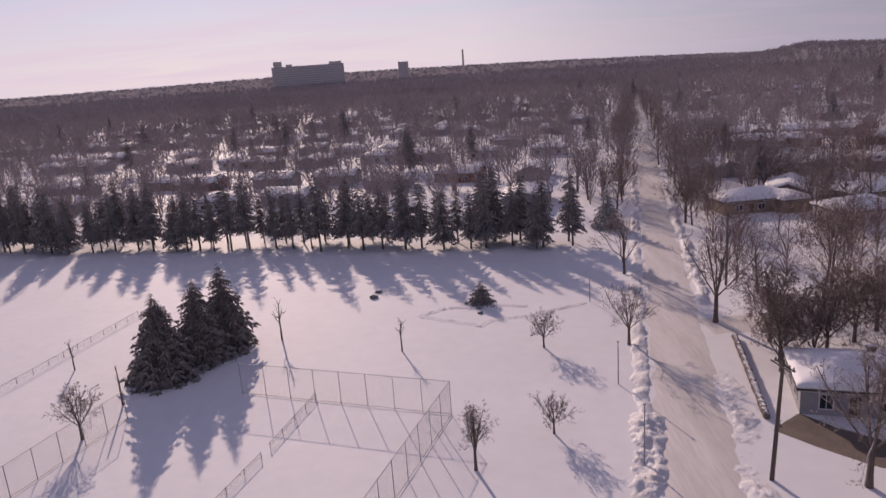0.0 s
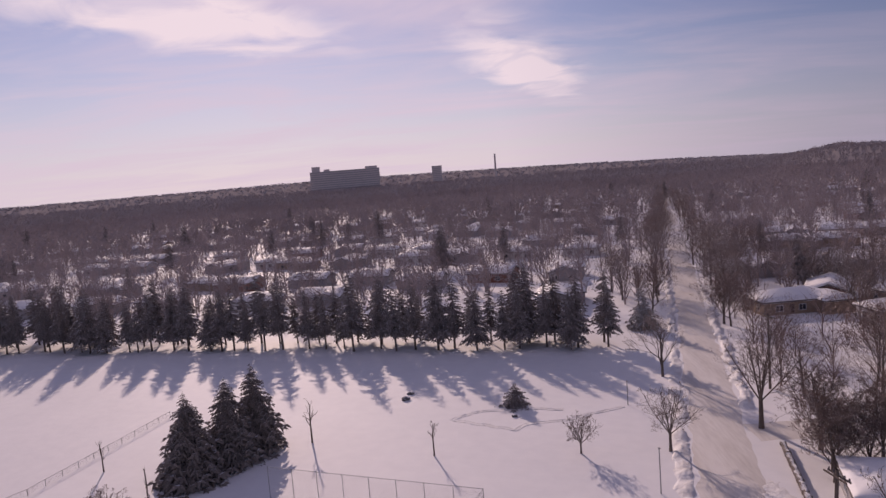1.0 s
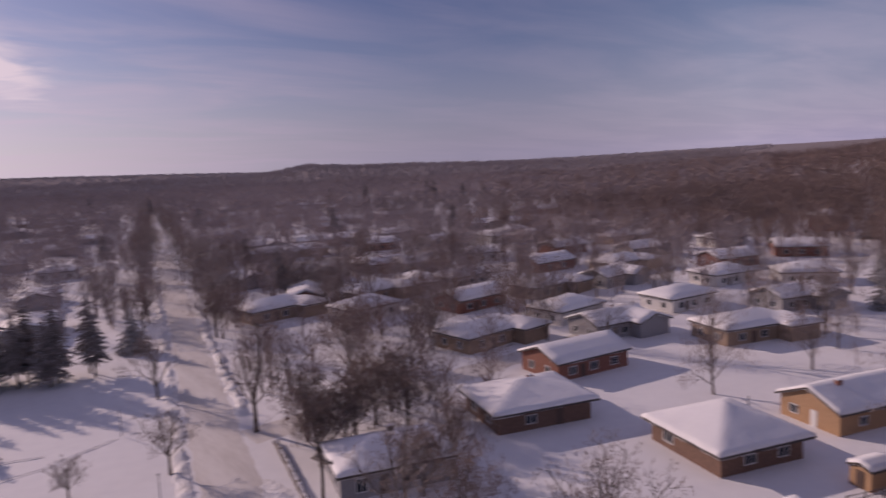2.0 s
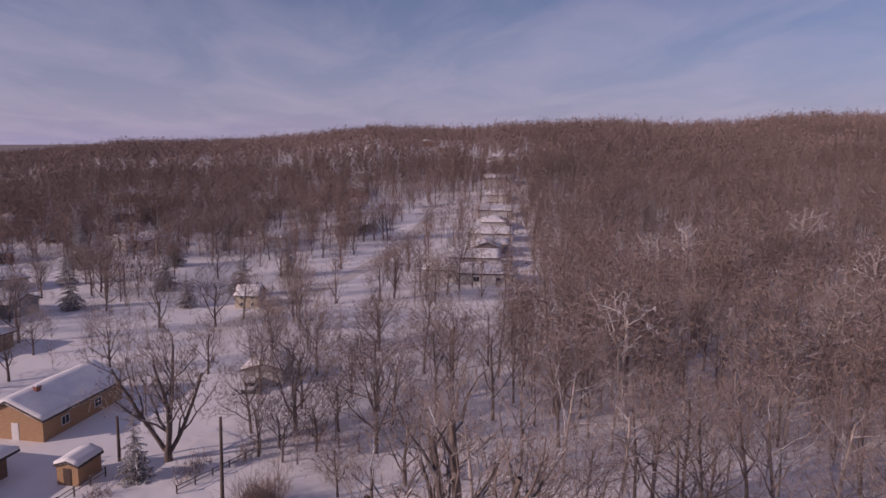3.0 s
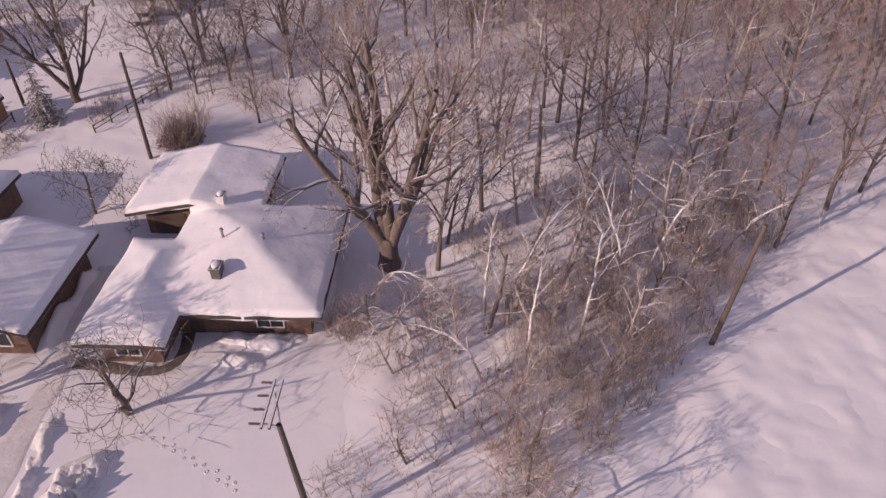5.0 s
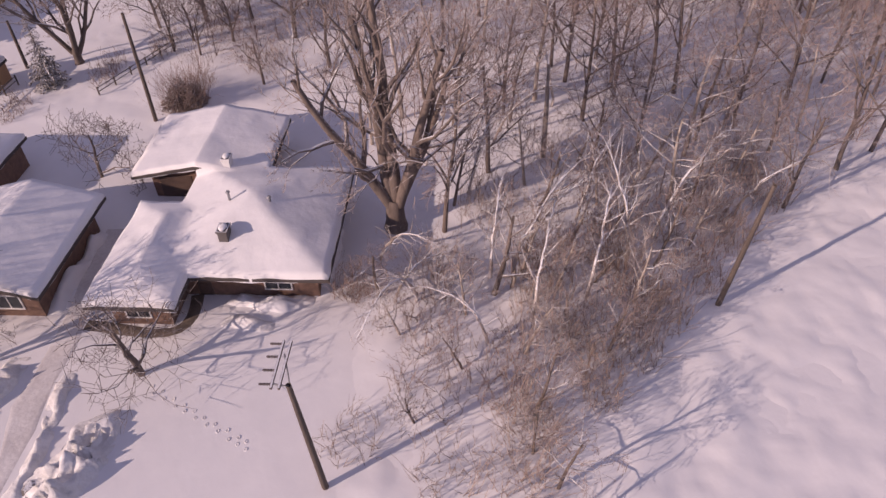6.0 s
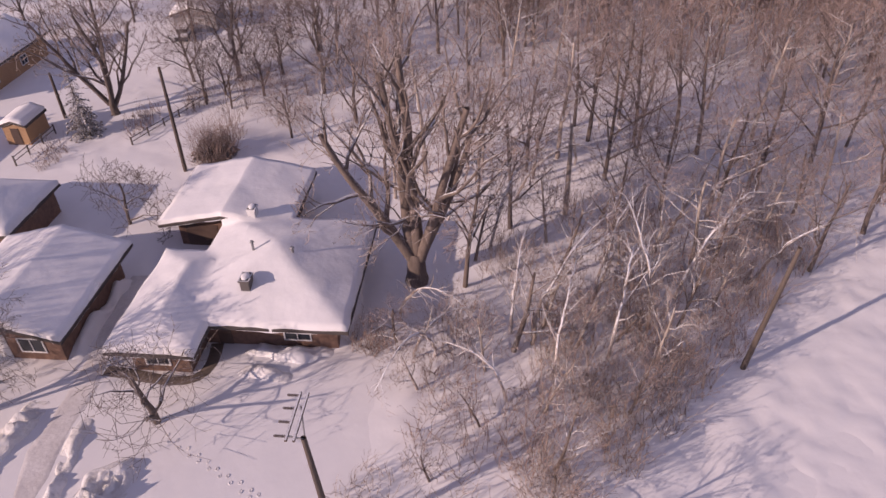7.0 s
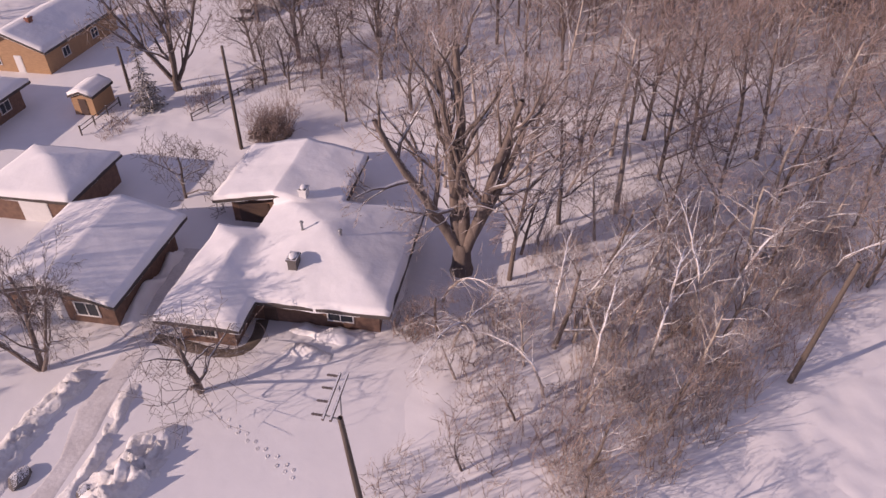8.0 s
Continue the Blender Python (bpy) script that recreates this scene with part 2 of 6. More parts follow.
PORCELAIN = material("grey_porcelain", (0.13, 0.11, 0.11), 0.3, scale=3, bump=0)
FENCE_WIRE = material("fence_wire", (0.20, 0.18, 0.18), 0.6, scale=2, bump=0)
FENCE_WOOD = material("dark_fence_wood", (0.10, 0.08, 0.07), 0.9, scale=2, bump=0.3, snow=0.9, snow_at=0.7)
ROOF_EDGE = material("dark_shingles", (0.09, 0.075, 0.07), 0.9, scale=2, bump=0.4, bump_scale=8)
WHITE_TRIM = material("white_painted_trim", (0.72, 0.71, 0.70), 0.6, scale=2, vary=0.1, bump=0.1)
GLASS_DARK = material("window_glass", (0.035, 0.04, 0.05), 0.12, scale=1, bump=0)
DOOR_PAINT_AND_RECESS = material("door_paint_and_recess", (0.11, 0.07, 0.055), 0.6, scale=2, bump=0.1)
BRICK_RED = material("red_brick", (0.30, 0.135, 0.095), 0.9, scale=3, colour2=(0.20, 0.085, 0.062), bump=0.5, bump_scale=16)
BRICK_TAN = material("tan_brick", (0.34, 0.25, 0.18), 0.9, scale=3, colour2=(0.24, 0.17, 0.12), bump=0.4, bump_scale=16)
BRICK_BROWN = material("brown_brick", (0.23, 0.135, 0.095), 0.9, scale=3, colour2=(0.14, 0.085, 0.065), bump=0.5, bump_scale=16)
# close to the wall tone: skyline haze is put into this glass colour
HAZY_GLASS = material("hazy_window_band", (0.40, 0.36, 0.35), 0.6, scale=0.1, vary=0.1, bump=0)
SIDING_OCHRE = material("ochre_wood_siding", (0.47, 0.29, 0.16), 0.8, scale=2, colour2=(0.34, 0.20, 0.11), bump=0.4, bump_scale=10, stretch=(1, 1, 6))
SIDING_WHITE = material("white_siding", (0.66, 0.64, 0.62), 0.7, scale=1.5, vary=0.15, bump=0.3, stretch=(1, 1, 6))
SIDING_GREY = material("grey_siding", (0.34, 0.33, 0.34), 0.7, scale=1.5, vary=0.2, bump=0.3, stretch=(1, 1, 6))
SIDING_CREAM = material("cream_siding", (0.60, 0.52, 0.38), 0.7, scale=1.5, vary=0.2, bump=0.3, stretch=(1, 1, 6))
STONE = material("dark_stone", (0.14, 0.125, 0.12), 0.9, scale=1.5, bump=0.7, snow=0.9, snow_at=0.75)
# pale because haze over the far blocks is put into this colour
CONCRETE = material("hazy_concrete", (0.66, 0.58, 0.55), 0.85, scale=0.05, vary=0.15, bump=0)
DRY_GRASS = material("dry_brush", (0.42, 0.32, 0.265), 0.9, scale=0.8, colour2=(0.27, 0.205, 0.17), bump=0)
CAR_PAINT = material("dark_car_paint", (0.06, 0.06, 0.07), 0.3, scale=2, bump=0, snow=1.0, snow_at=0.5)
RUBBER = material("tyre_rubber", (0.03, 0.03, 0.03), 0.9, scale=4, bump=0)

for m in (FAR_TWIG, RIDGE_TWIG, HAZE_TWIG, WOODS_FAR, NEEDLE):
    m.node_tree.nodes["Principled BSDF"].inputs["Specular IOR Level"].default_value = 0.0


# ---- builders ----
def link_mesh(name, verts, faces, mats, parent=None, label="", smooth=False, index=None):
    me = bpy.data.meshes.new(name)
    me.from_pydata([tuple(map(float, v)) for v in verts] if not isinstance(verts, np.ndarray) else verts.tolist(), [], faces if isinstance(faces, list) else faces.tolist())
    for m in (mats if isinstance(mats, (list, tuple)) else [mats]):
        me.materials.append(m)
    if index is not None:
        me.polygons.foreach_set("material_index", np.asarray(index, dtype=np.int32))
    if smooth:
        me.polygons.foreach_set("use_smooth", np.ones(len(me.polygons), dtype=bool))
    me.update()
    ob = new(name, me)
    if parent is not None:
        ob.parent = parent
    if label:
        tagged(ob, label)
    return ob


def part(name, bm, mat, parent, label="", smooth=False):
    me = bpy.data.meshes.new(name)
    bm.to_mesh(me)
    bm.free()
    me.materials.append(mat)
    if smooth:
        for p in me.polygons:
            p.use_smooth = True
    ob = new(name, me)
    ob.parent = parent
    if label:
        tagged(ob, label)
    return ob


def thing(name, x, y, z, rz, label, category, group="", kind=""):
    ob = new(name)
    ob.empty_display_size = 0.3
    ob.matrix_world = pose(x, y, z, 0, 0, rz)
    return tagged(ob, label, category, group, kind)


def box(bm, x0, x1, y0, y1, z0, z1, bevel=0.0):
    r = bmesh.ops.create_cube(bm, size=1.0, matrix=Matrix.Translation(((x0 + x1) / 2, (y0 + y1) / 2, (z0 + z1) / 2)) @ Matrix.Diagonal((x1 - x0, y1 - y0, z1 - z0, 1)))
    if bevel > 0:
        es = {e for v in r["verts"] for e in v.link_edges}
        bmesh.ops.bevel(bm, geom=list(es), offset=bevel, segments=1, affect="EDGES")
    return bm


def tubes(segs, sides):
    """Tapered tubes as arrays. segs: rows of x0 y0 z0 x1 y1 z1 r0 r1."""
    s = np.asarray(segs, dtype=np.float64).reshape(-1, 8)
    p0, p1, r0, r1 = s[:, 0:3], s[:, 3:6], s[:, 6:7], s[:, 7:8]
    d = p1 - p0
    d /= np.linalg.norm(d, axis=1, keepdims=True) + 1e-9
    ref = np.where(np.abs(d[:, 2:3]) < 0.9, np.array([[0, 0, 1.0]]), np.array([[1.0, 0, 0]]))
    u = np.cross(d, ref)
    u /= np.linalg.norm(u, axis=1, keepdims=True) + 1e-9
    w = np.cross(d, u)
    n = len(s)
    V = np.empty((n, 2 * sides, 3))
    for k in range(sides):
        a = 2 * math.pi * k / sides
        o = u * math.cos(a) + w * math.sin(a)
        V[:, k] = p0 + o * r0
        V[:, sides + k] = p1 + o * r1
    base = (np.arange(n) * 2 * sides)[:, None]
    F = np.concatenate([base + np.array([[k, (k + 1) % sides, sides + (k + 1) % sides, sides + k]]) for k in range(sides)], axis=0)
    return V.reshape(-1, 3), F


def grow(seed, height, radius, levels=4, fork=0.25, limbs=7, rise=0.75, spread=0.45, kids=5, wobble=0.16, lean=(0, 0), ratio=0.52, thin=1.0):
    """A bare broadleaf tree as rows of tapered segments, level by level."""
    rg = np.random.default_rng(seed)
    out = [[] for _ in range(levels + 1)]

    def unit(v):
        return v / (np.linalg.norm(v) + 1e-9)

    def run(p, d, length, r, lvl):
        pieces = 6 if lvl == 0 else (5 if lvl == 1 else (3 if lvl == 2 else (2 if lvl == 3 else 1)))
        step, pts, end = length / pieces, [], 0.42 if lvl == 0 else 0.25
        for i in range(pieces):
            d = unit(d + rg.normal(0, wobble * (0.28 if lvl == 0 else 1), 3) + np.array([0, 0, (0.05 if lvl == 1 else 0.04) * (1 if rise > 0.4 else -1)]))
            q = p + d * step
            ra = r * (1 + (end - 1) * i / pieces)
            rb = r * (1 + (end - 1) * (i + 1) / pieces)
            out[lvl].append((*p, *q, ra, rb))
            pts.append((p, q, d, rb))
            p = q
        if lvl >= levels:
            return
        count = limbs if lvl == 0 else max(2, int(kids * (1.0 if lvl < 3 else 0.8) + rg.random()))
        for c in range(count):
            f = (fork + (1 - fork) * (c + rg.random() * 0.7) / count) if lvl == 0 else 0.22 + 0.78 * (c + rg.random()) / count
            f = min(f, 0.999)
            a, b, dd, rb = pts[int(f * pieces)]
            t = f * pieces - int(f * pieces)
            start = a + (b - a) * t
            ang = 2.4 * c + rg.random() * 1.2 + (seed % 7)
            side = unit(np.cross(dd, np.array([math.cos(ang), math.sin(ang), 0.35])))
            tilt = spread + rg.normal(0, 0.12)
            nd = unit(dd * math.cos(tilt * 1.6) + side * math.sin(tilt * 1.6) + np.array([0, 0, (rise - 0.5) * 0.7]))
            size = ratio * (1.18 - 0.62 * f if lvl == 0 else 1.05 - 0.5 * f) * (0.8 + 0.4 * rg.random())
            run(start, nd, length * size, max(rb * (0.62 if lvl == 0 else 0.6), 0.008 * thin), lvl + 1)

    run(np.zeros(3), unit(np.array([lean[0], lean[1], 1.0])), height * 0.62, radius, 0)
    return out


def wedges(segs, wide):
    """Twig tips as single slim wedges."""
    s = np.asarray(segs, dtype=np.float64).reshape(-1, 8)
    d = s[:, 3:6] - s[:, 0:3]
    ref = np.roll(d, 1, axis=1) * np.array([[1.0, -1.0, 0.6]])
    u = np.cross(d, ref)
    u *= wide / (np.linalg.norm(u, axis=1, keepdims=True) + 1e-9)
    V = np.stack([s[:, 0:3] - u, s[:, 0:3] + u, s[:, 3:6]], axis=1).reshape(-1, 3)
    return V, np.arange(len(V)).reshape(-1, 3)


def ribbons(s):
    """Thin shoots as narrow strips."""
    d = s[:, 3:6] - s[:, 0:3]
    u = np.cross(d, np.roll(d, 1, axis=1) * np.array([[1.0, -1.0, 0.6]]))
    u /= np.linalg.norm(u, axis=1, keepdims=True) + 1e-9
    V = np.stack([s[:, 0:3] - u * s[:, 6:7], s[:, 0:3] + u * s[:, 6:7], s[:, 3:6] + u * s[:, 7:8], s[:, 3:6] - u * s[:, 7:8]], axis=1).reshape(-1, 3)
    return V, np.arange(len(V)).reshape(-1, 4)


def tree_meshes(name, levels, bark, twig, thick=1.0, wedge=0.0):
    """The wood (trunk and limbs) and the twigs of a tree as two meshes."""
    V, F, n = [], [], 0
    for lvl, segs in enumerate(levels):
        if lvl <= 2 and segs:
            v, f = tubes(segs, ((8, 6, 4) if wedge == 0 or wedge < 0.018 else (7, 5, 3))[lvl])
            V.append(v)
            F.append(f + n)
            n += len(v)
    wood = (np.concatenate(V), np.concatenate(F))
    fine = [s for lvl, segs in enumerate(levels) if lvl > 2 for s in segs]
    if not fine:
        return wood, None
    if wedge > 0 and len(levels) > 4:
        tv, tf = ribbons(np.array([(*r[:6], max(r[6] * thick, 0.014 * thick), max(r[7] * thick, 0.010 * thick)) for r in levels[3]]))
        wv, wf = wedges([s for segs in levels[4:] for s in segs], wedge)
        faces = tf.tolist() + (wf + len(tv)).tolist()
        return wood, (np.concatenate([tv, wv]), faces)
    fine = np.array(fine)
    fine[:, 6:8] = np.maximum(fine[:, 6:8] * thick, 0.007 * thick)
    return wood, tubes(fine, 3)


def bare_tree(name, x, y, z, levels, bark, twig, label, group="", thick=1.0, rz=0.0, wedge=0.0):
    wood, fine = tree_meshes(name, levels, bark, twig, thick, wedge)
    root = thing(name, x, y, z - 0.05, rz, label, "tree", group)
    link_mesh("trunk", *wood, bark, root, smooth=True)
    if fine is not None:
        link_mesh("crown", *fine, twig, root, "fine bare twigs")
    return root


def stems(seed, parts, foot=0.0, bole=0.5, **kw):
    """Several grown stems from one stool: parts are (height, radius, lean x, lean y, foot x, foot y)."""
    out = None
    for i, (h, r, lx, ly, fx, fy) in enumerate(parts):
        g = grow(seed + i, h, r, lean=(lx, ly), **kw)
        g = [[(s[0] + fx, s[1] + fy, s[2] + foot, s[3] + fx, s[4] + fy, s[5] + foot, *s[6:]) for s in lv] for lv in g]
        out = g if out is None else [a + b for a, b in zip(out, g)]
    if foot > 0:
        out[0] += [(0, 0, 0, 0, 0, foot * 0.35, bole * 1.35, bole * 1.05), (0, 0, foot * 0.35, 0, 0, foot + 0.5, bole * 1.05, bole * 0.85)]
    return out


def conifer_arrays(seed, height, width, skirt=0.06, tiers=26, per=11, droop=0.35, gaps=0.1, full=0.8):
    """Boughs of a spruce or pine: each is a fan of small drooping blades round a stem."""
    rg = np.random.default_rng(seed)
    V, F = [], []
    for ti in range(tiers):
        f = ti / (tiers - 1)
        zc = height * (skirt + (1 - skirt) * f ** 0.93)
        L0 = width * (1 - f) ** full * (0.74 + 0.46 * rg.random()) + 0.10
        count = max(4, int(per * (1 - 0.6 * f)))
        for k in range(count):
            if rg.random() < gaps:
                continue
            a = 2 * math.pi * (k + rg.random() * 0.8) / count + ti * 0.7
            L = L0 * (0.72 + 0.5 * rg.random())
            c, s = math.cos(a), math.sin(a)
            steps = 4 if L > 1.0 else 3
            z0 = zc + rg.normal(0, 0.12)
            for i in range(steps):
                u = (i + 0.45) / steps
                px, pz = L * u, z0 - droop * L * u ** 1.5 + 0.10 * L * u
                for side in (-1, 0, 1):
                    ln = L * (0.36 - 0.10 * u) * (0.8 + 0.4 * rg.random())
                    wd = ln * 0.36
                    ang = a + side * 0.85 + rg.normal(0, 0.15)
                    dx, dy = math.cos(ang), math.sin(ang)
                    tip = -0.30 * ln - abs(rg.normal(0, 0.12)) * ln
                    bx, by = px * c, px * s
                    i0 = len(V)
                    V += [(bx - dy * wd * 0.5, by + dx * wd * 0.5, pz), (bx + dy * wd * 0.5, by - dx * wd * 0.5, pz),
                          (bx + dx * ln, by + dy * ln, pz + tip), (bx + dx * ln * 0.45, by + dy * ln * 0.45, pz + 0.16 * ln)]
                    F += [(i0, i0 + 1, i0 + 3), (i0 + 1, i0 + 2, i0 + 3), (i0 + 2, i0, i0 + 3)]
    return np.array(V), F


def conifer(name, x, y, z, seed, height, width, label, group="", skirt=0.06, tiers=26, per=11, needles=None, bare=0.0, gaps=0.1, rz=0.0, bark=None, full=0.8):
    root = thing(name, x, y, z - 0.1, rz, label, "tree", group)
    tv, tf = tubes([(0, 0, 0, 0, 0, height * 0.5, height * 0.016, height * 0.010), (0, 0, height * 0.5, 0, 0, height * 0.97, height * 0.010, 0.02)], 7)
    link_mesh("trunk", tv, tf, bark or BARK_DARK, root, smooth=True)
    v, f = conifer_arrays(seed, height, width, skirt, tiers, per, gaps=gaps, full=full)
    link_mesh("crown", v, f, needles or NEEDLE, root)
    return root


def ease(a, b, v):
    t = min(1.0, max(0.0, (v - a) / (b - a)))
    return t * t * (3 - 2 * t)


# the town and the park are laid out on a grid of their own, turned as one about the origin
TOWN = {"on": False, "before": set()}


def world_xy(x, y):
    """Where a place of the layout in hand lies in the world."""
    if not TOWN["on"]:
        return x, y
    c, s = math.cos(radians(TOWN_TURN)), math.sin(radians(TOWN_TURN))
    return x * c - y * s, x * s + y * c


def town_begin():
    TOWN["on"], TOWN["before"] = True, {ob.name for ob in bpy.data.objects}


def town_end():
    """Turn all that was set down since town_begin() onto the town's grid."""
    for ob in [o for o in bpy.data.objects if o.name not in TOWN["before"] and o.parent is None]:
        ob.matrix_basis = Matrix.Rotation(radians(TOWN_TURN), 4, "Z") @ ob.matrix_basis
    TOWN["on"] = False


CREST_A = (0, 32, 50, 56, 63, 68, 75, 82, 86, 93, 99, 108, 140, 175, 200, 360)
RIDGE_A = (-180, -60, -31, -16, -3, 2, 9.5, 15, 19.5, 23, 40, 70, 180)
RIDGE_Z = (20, 20, 27, 40, 36, 33, 22, 11, 1, -8, -8, 15, 20)
HILL_A = (-180, 21.5, 23.5, 26.5, 30, 37, 46, 60, 180)
HILL_Z = (0, 0, 9, 24, 17, 13, 5, 3, 0)
CREST_Z = (0, 0, 14, 25, 27, 32, 43, 42, 47, 49, 46, 55, 50, 12, 0, 0)


def ground_z(x, y):
    x, y = world_xy(x, y)
    r = math.hypot(x, y)
    a = math.degrees(math.atan2(x, y)) % 360
    ta = (a + TOWN_TURN) % 360
    crest = float(np.interp(a, CREST_A, CREST_Z))
    z = crest * ease(150, 720, r) * (1 + 0.04 * noise.noise((x / 90, y / 90, 3.0)))
    ta -= 360 if ta > 180 else 0
    z += float(np.interp(ta, RIDGE_A, RIDGE_Z)) * max(0.0, 1 - crest * 0.02) * ease(1700, 4300, r) * (1 + 0.12 * noise.noise((x / 900, y / 900, 0.5)))
    z += float(np.interp(ta, HILL_A, HILL_Z)) * ease(900, 1700, r) * (1 - ease(2000, 2600, r)) * (1 + 0.15 * noise.noise((x / 240, y / 240, 6.0)))
    z += 1.6 * noise.noise((x / 70, y / 70, 0.0)) * ease(150, 420, r)
    return z


# ---- ground ----
def build_ground():
    rings = [0.0] + [3.0 * 1.085 ** i for i in range(1, 92)]
    rings = [r for r in rings if r < 4800] + [4900.0]
    turns = 240
    V, F = [(0, 0, 0)], []
    for r in rings[1:]:
        for k in range(turns):
            a = 2 * math.pi * k / turns
            x, y = r * math.sin(a), r * math.cos(a)
            V.append((x, y, ground_z(x, y)))
    for k in range(turns):
        F.append((0, 1 + (k + 1) % turns, 1 + k))
    for i in range(len(rings) - 2):
        b0, b1 = 1 + i * turns, 1 + (i + 1) * turns
        for k in range(turns):
            F.append((b0 + k, b0 + (k + 1) % turns, b1 + (k + 1) % turns, b1 + k))
    ob = link_mesh("ground", V, F, GROUND_SNOW, smooth=True)
    return tagged(ob, "snow-covered ground of park, yards and hills", "ground", kind="structure")


build_ground()


def strip(name, pts, width, mat, lift, label, category, rows=6, rough=0.0, kind="structure", seed=0, ragged=0.0):
    """A band along a line on the ground; ragged: how far its edges wander."""
    P = [Vector((x, y, 0)) for x, y in pts]
    V, F = [], []
    dense = []
    for a, b in zip(P[:-1], P[1:]):
        n = max(1, int((b - a).length / min(2.0, width)))
        dense += [a.lerp(b, i / n) for i in range(n)]
    dense.append(P[-1])
    for i, p in enumerate(dense):
        d = (dense[min(i + 1, len(dense) - 1)] - dense[max(i - 1, 0)]).normalized()
        s = Vector((d.y, -d.x, 0))
        for k in range(rows + 1):
            u = k / rows - 0.5
            w = width + ragged * noise.noise((p.x * 0.23, p.y * 0.23, seed + (5 if u > 0 else 0)))
            q = p + s * (u * w)
            sink = 0.05 if k in (0, rows) and ragged > 0 else 0.0
            V.append((q.x, q.y, ground_z(q.x, q.y) + lift - sink + rough * noise.noise((q.x * 0.9, q.y * 0.9, seed))))
    m = rows + 1
    for i in range(len(dense) - 1):
        for k in range(rows):
            F.append((i * m + k, i * m + k + 1, (i + 1) * m + k + 1, (i + 1) * m + k))
    ob = link_mesh(name, V, F, mat, smooth=True)
    return tagged(ob, label, category, kind=kind)


def road_x(y):
    return 18.3 + 0.2505 * (y - 49)


town_begin()
strip("road", [(road_x(y), y) for y in range(-60, 701, 20)], 6.4, ROAD_SNOW, 0.05, "residential road under packed brownish snow", "road", rows=8, rough=0.04, ragged=1.6)
strip("side_road", [(31, 84.5), (60, 85), (130, 88)], 6.0, ROAD_SNOW, 0.045, "side street under packed snow", "road", rough=0.04, ragged=0.8)
strip("bare_lawn", [(29.4, 59.6), (31.6, 56.6), (35.0, 53.6), (39.5, 51.0)], 4.6, DIRT_AND_SHADE, 0.05, "patch of bare brown lawn cleared of snow", "lawn", rough=0.03, ragged=2.2)
town_end()
strip("valley_street", [(118, 63), (150, 58), (185, 54), (222, 52), (280, 54), (345, 58), (420, 66)], 5.0, ROAD_SNOW, 0.06, "street under snow climbing the valley between houses", "road", rough=0.04, ragged=1.0)
strip("driveway", [(12.0, 25.4), (18.7, 25.6), (22.2, 25.6), (25.6, 25.8), (28.5, 26.0), (32.3, 26.4), (40.0, 27.0)], 1.7, DRIVE_SNOW, 0.02, "driveway scraped down to worn grey snow", "driveway", rows=10, rough=0.05, ragged=1.9)
# shade of the shovelled trench is painted into the walkway's dark colour
strip("walkway", [(33.2, 18.7), (32.2, 18.5), (31.3, 18.45), (30.6, 18.6), (30.1, 19.0), (29.8, 19.6), (29.7, 20.5), (29.8, 21.6), (30.0, 22.8), (30.2, 24.0), (30.3, 25.2)], 0.9, DIRT_AND_SHADE, 0.05, "narrow walkway shovelled to the door, its trench shade painted dark", "path", rows=4, rough=0.01, ragged=0.25)


def snow_bank(pts, width, height, seed, label, rugged=0.3, broken=False):
    """Ploughed or shovelled snow: an uneven, broken ridge of lumps along a line."""
    P = [Vector((x, y, 0)) for x, y in pts]
    dense = []
    for a, b in zip(P[:-1], P[1:]):
        n = max(1, int((b - a).length / 0.3))
        dense += [a.lerp(b, i / n) for i in range(n)]
    V, F, rows = [], [], 13

    def nz(x, y, f, k):
        return noise.noise((x * f, y * f, seed * 1.7 + k))

    for i, p in enumerate(dense):
        d = (dense[min(i + 1, len(dense) - 1)] - dense[max(i - 1, 0)]).normalized()
        s = Vector((d.y, -d.x, 0))
        fade = min(1.0, i / 5, (len(dense) - 1 - i) / 5)
        gap = min(1.0, max(0.05, 0.55 + 1.5 * nz(p.x, p.y, 0.11, 2))) if broken else 1.0
        shift = 0.35 * width * nz(p.x, p.y, 0.16, 4)
        for k in range(rows + 1):
            u = k / rows * 2 - 1
            w = width / 2 * (0.85 + 0.5 * nz(p.x, p.y, 0.33, u) + 0.35 * nz(p.x, p.y, 1.1, u * 0.5 + 9))
            q = p + s * (u * max(w, 0.2) + shift)
            lumps = 0.6 + 0.9 * nz(q.x, q.y, 0.45, 1) + rugged * (0.9 * abs(nz(q.x, q.y, 1.3, 5)) + 0.8 * nz(q.x, q.y, 2.4, 7))
            h = (1 - u * u) ** 0.7 * height * fade * gap * lumps
            V.append((q.x, q.y, ground_z(q.x, q.y) - 0.06 + max(h, 0.0)))
    m = rows + 1
    for i in range(len(dense) - 1):
        for k in range(rows):
            F.append((i * m + k, i * m + k + 1, (i + 1) * m + k + 1, (i + 1) * m + k))
    ob = link_mesh("snow_bank", V, F, SNOW_ROUGH, smooth=True)
    return tagged(ob, label, "snow bank", "ploughed snow banks")


town_begin()
snow_bank([(road_x(y) - 4.6, y) for y in range(-20, 65, 6)], 3.6, 0.5, 1, "ploughed lumpy snow bank beside the road and park", rugged=1.0, broken=True)
snow_bank([(road_x(y) - 4.6, y) for y in range(58, 131, 6)], 2.2, 0.5, 8, "low smooth snow bank beside the road and park", rugged=0.15)
snow_bank([(road_x(y) + 4.4, y) for y in range(28, 80, 6)], 3.0, 0.42, 2, "ploughed lumpy snow bank along the front yards", rugged=0.8, broken=True)
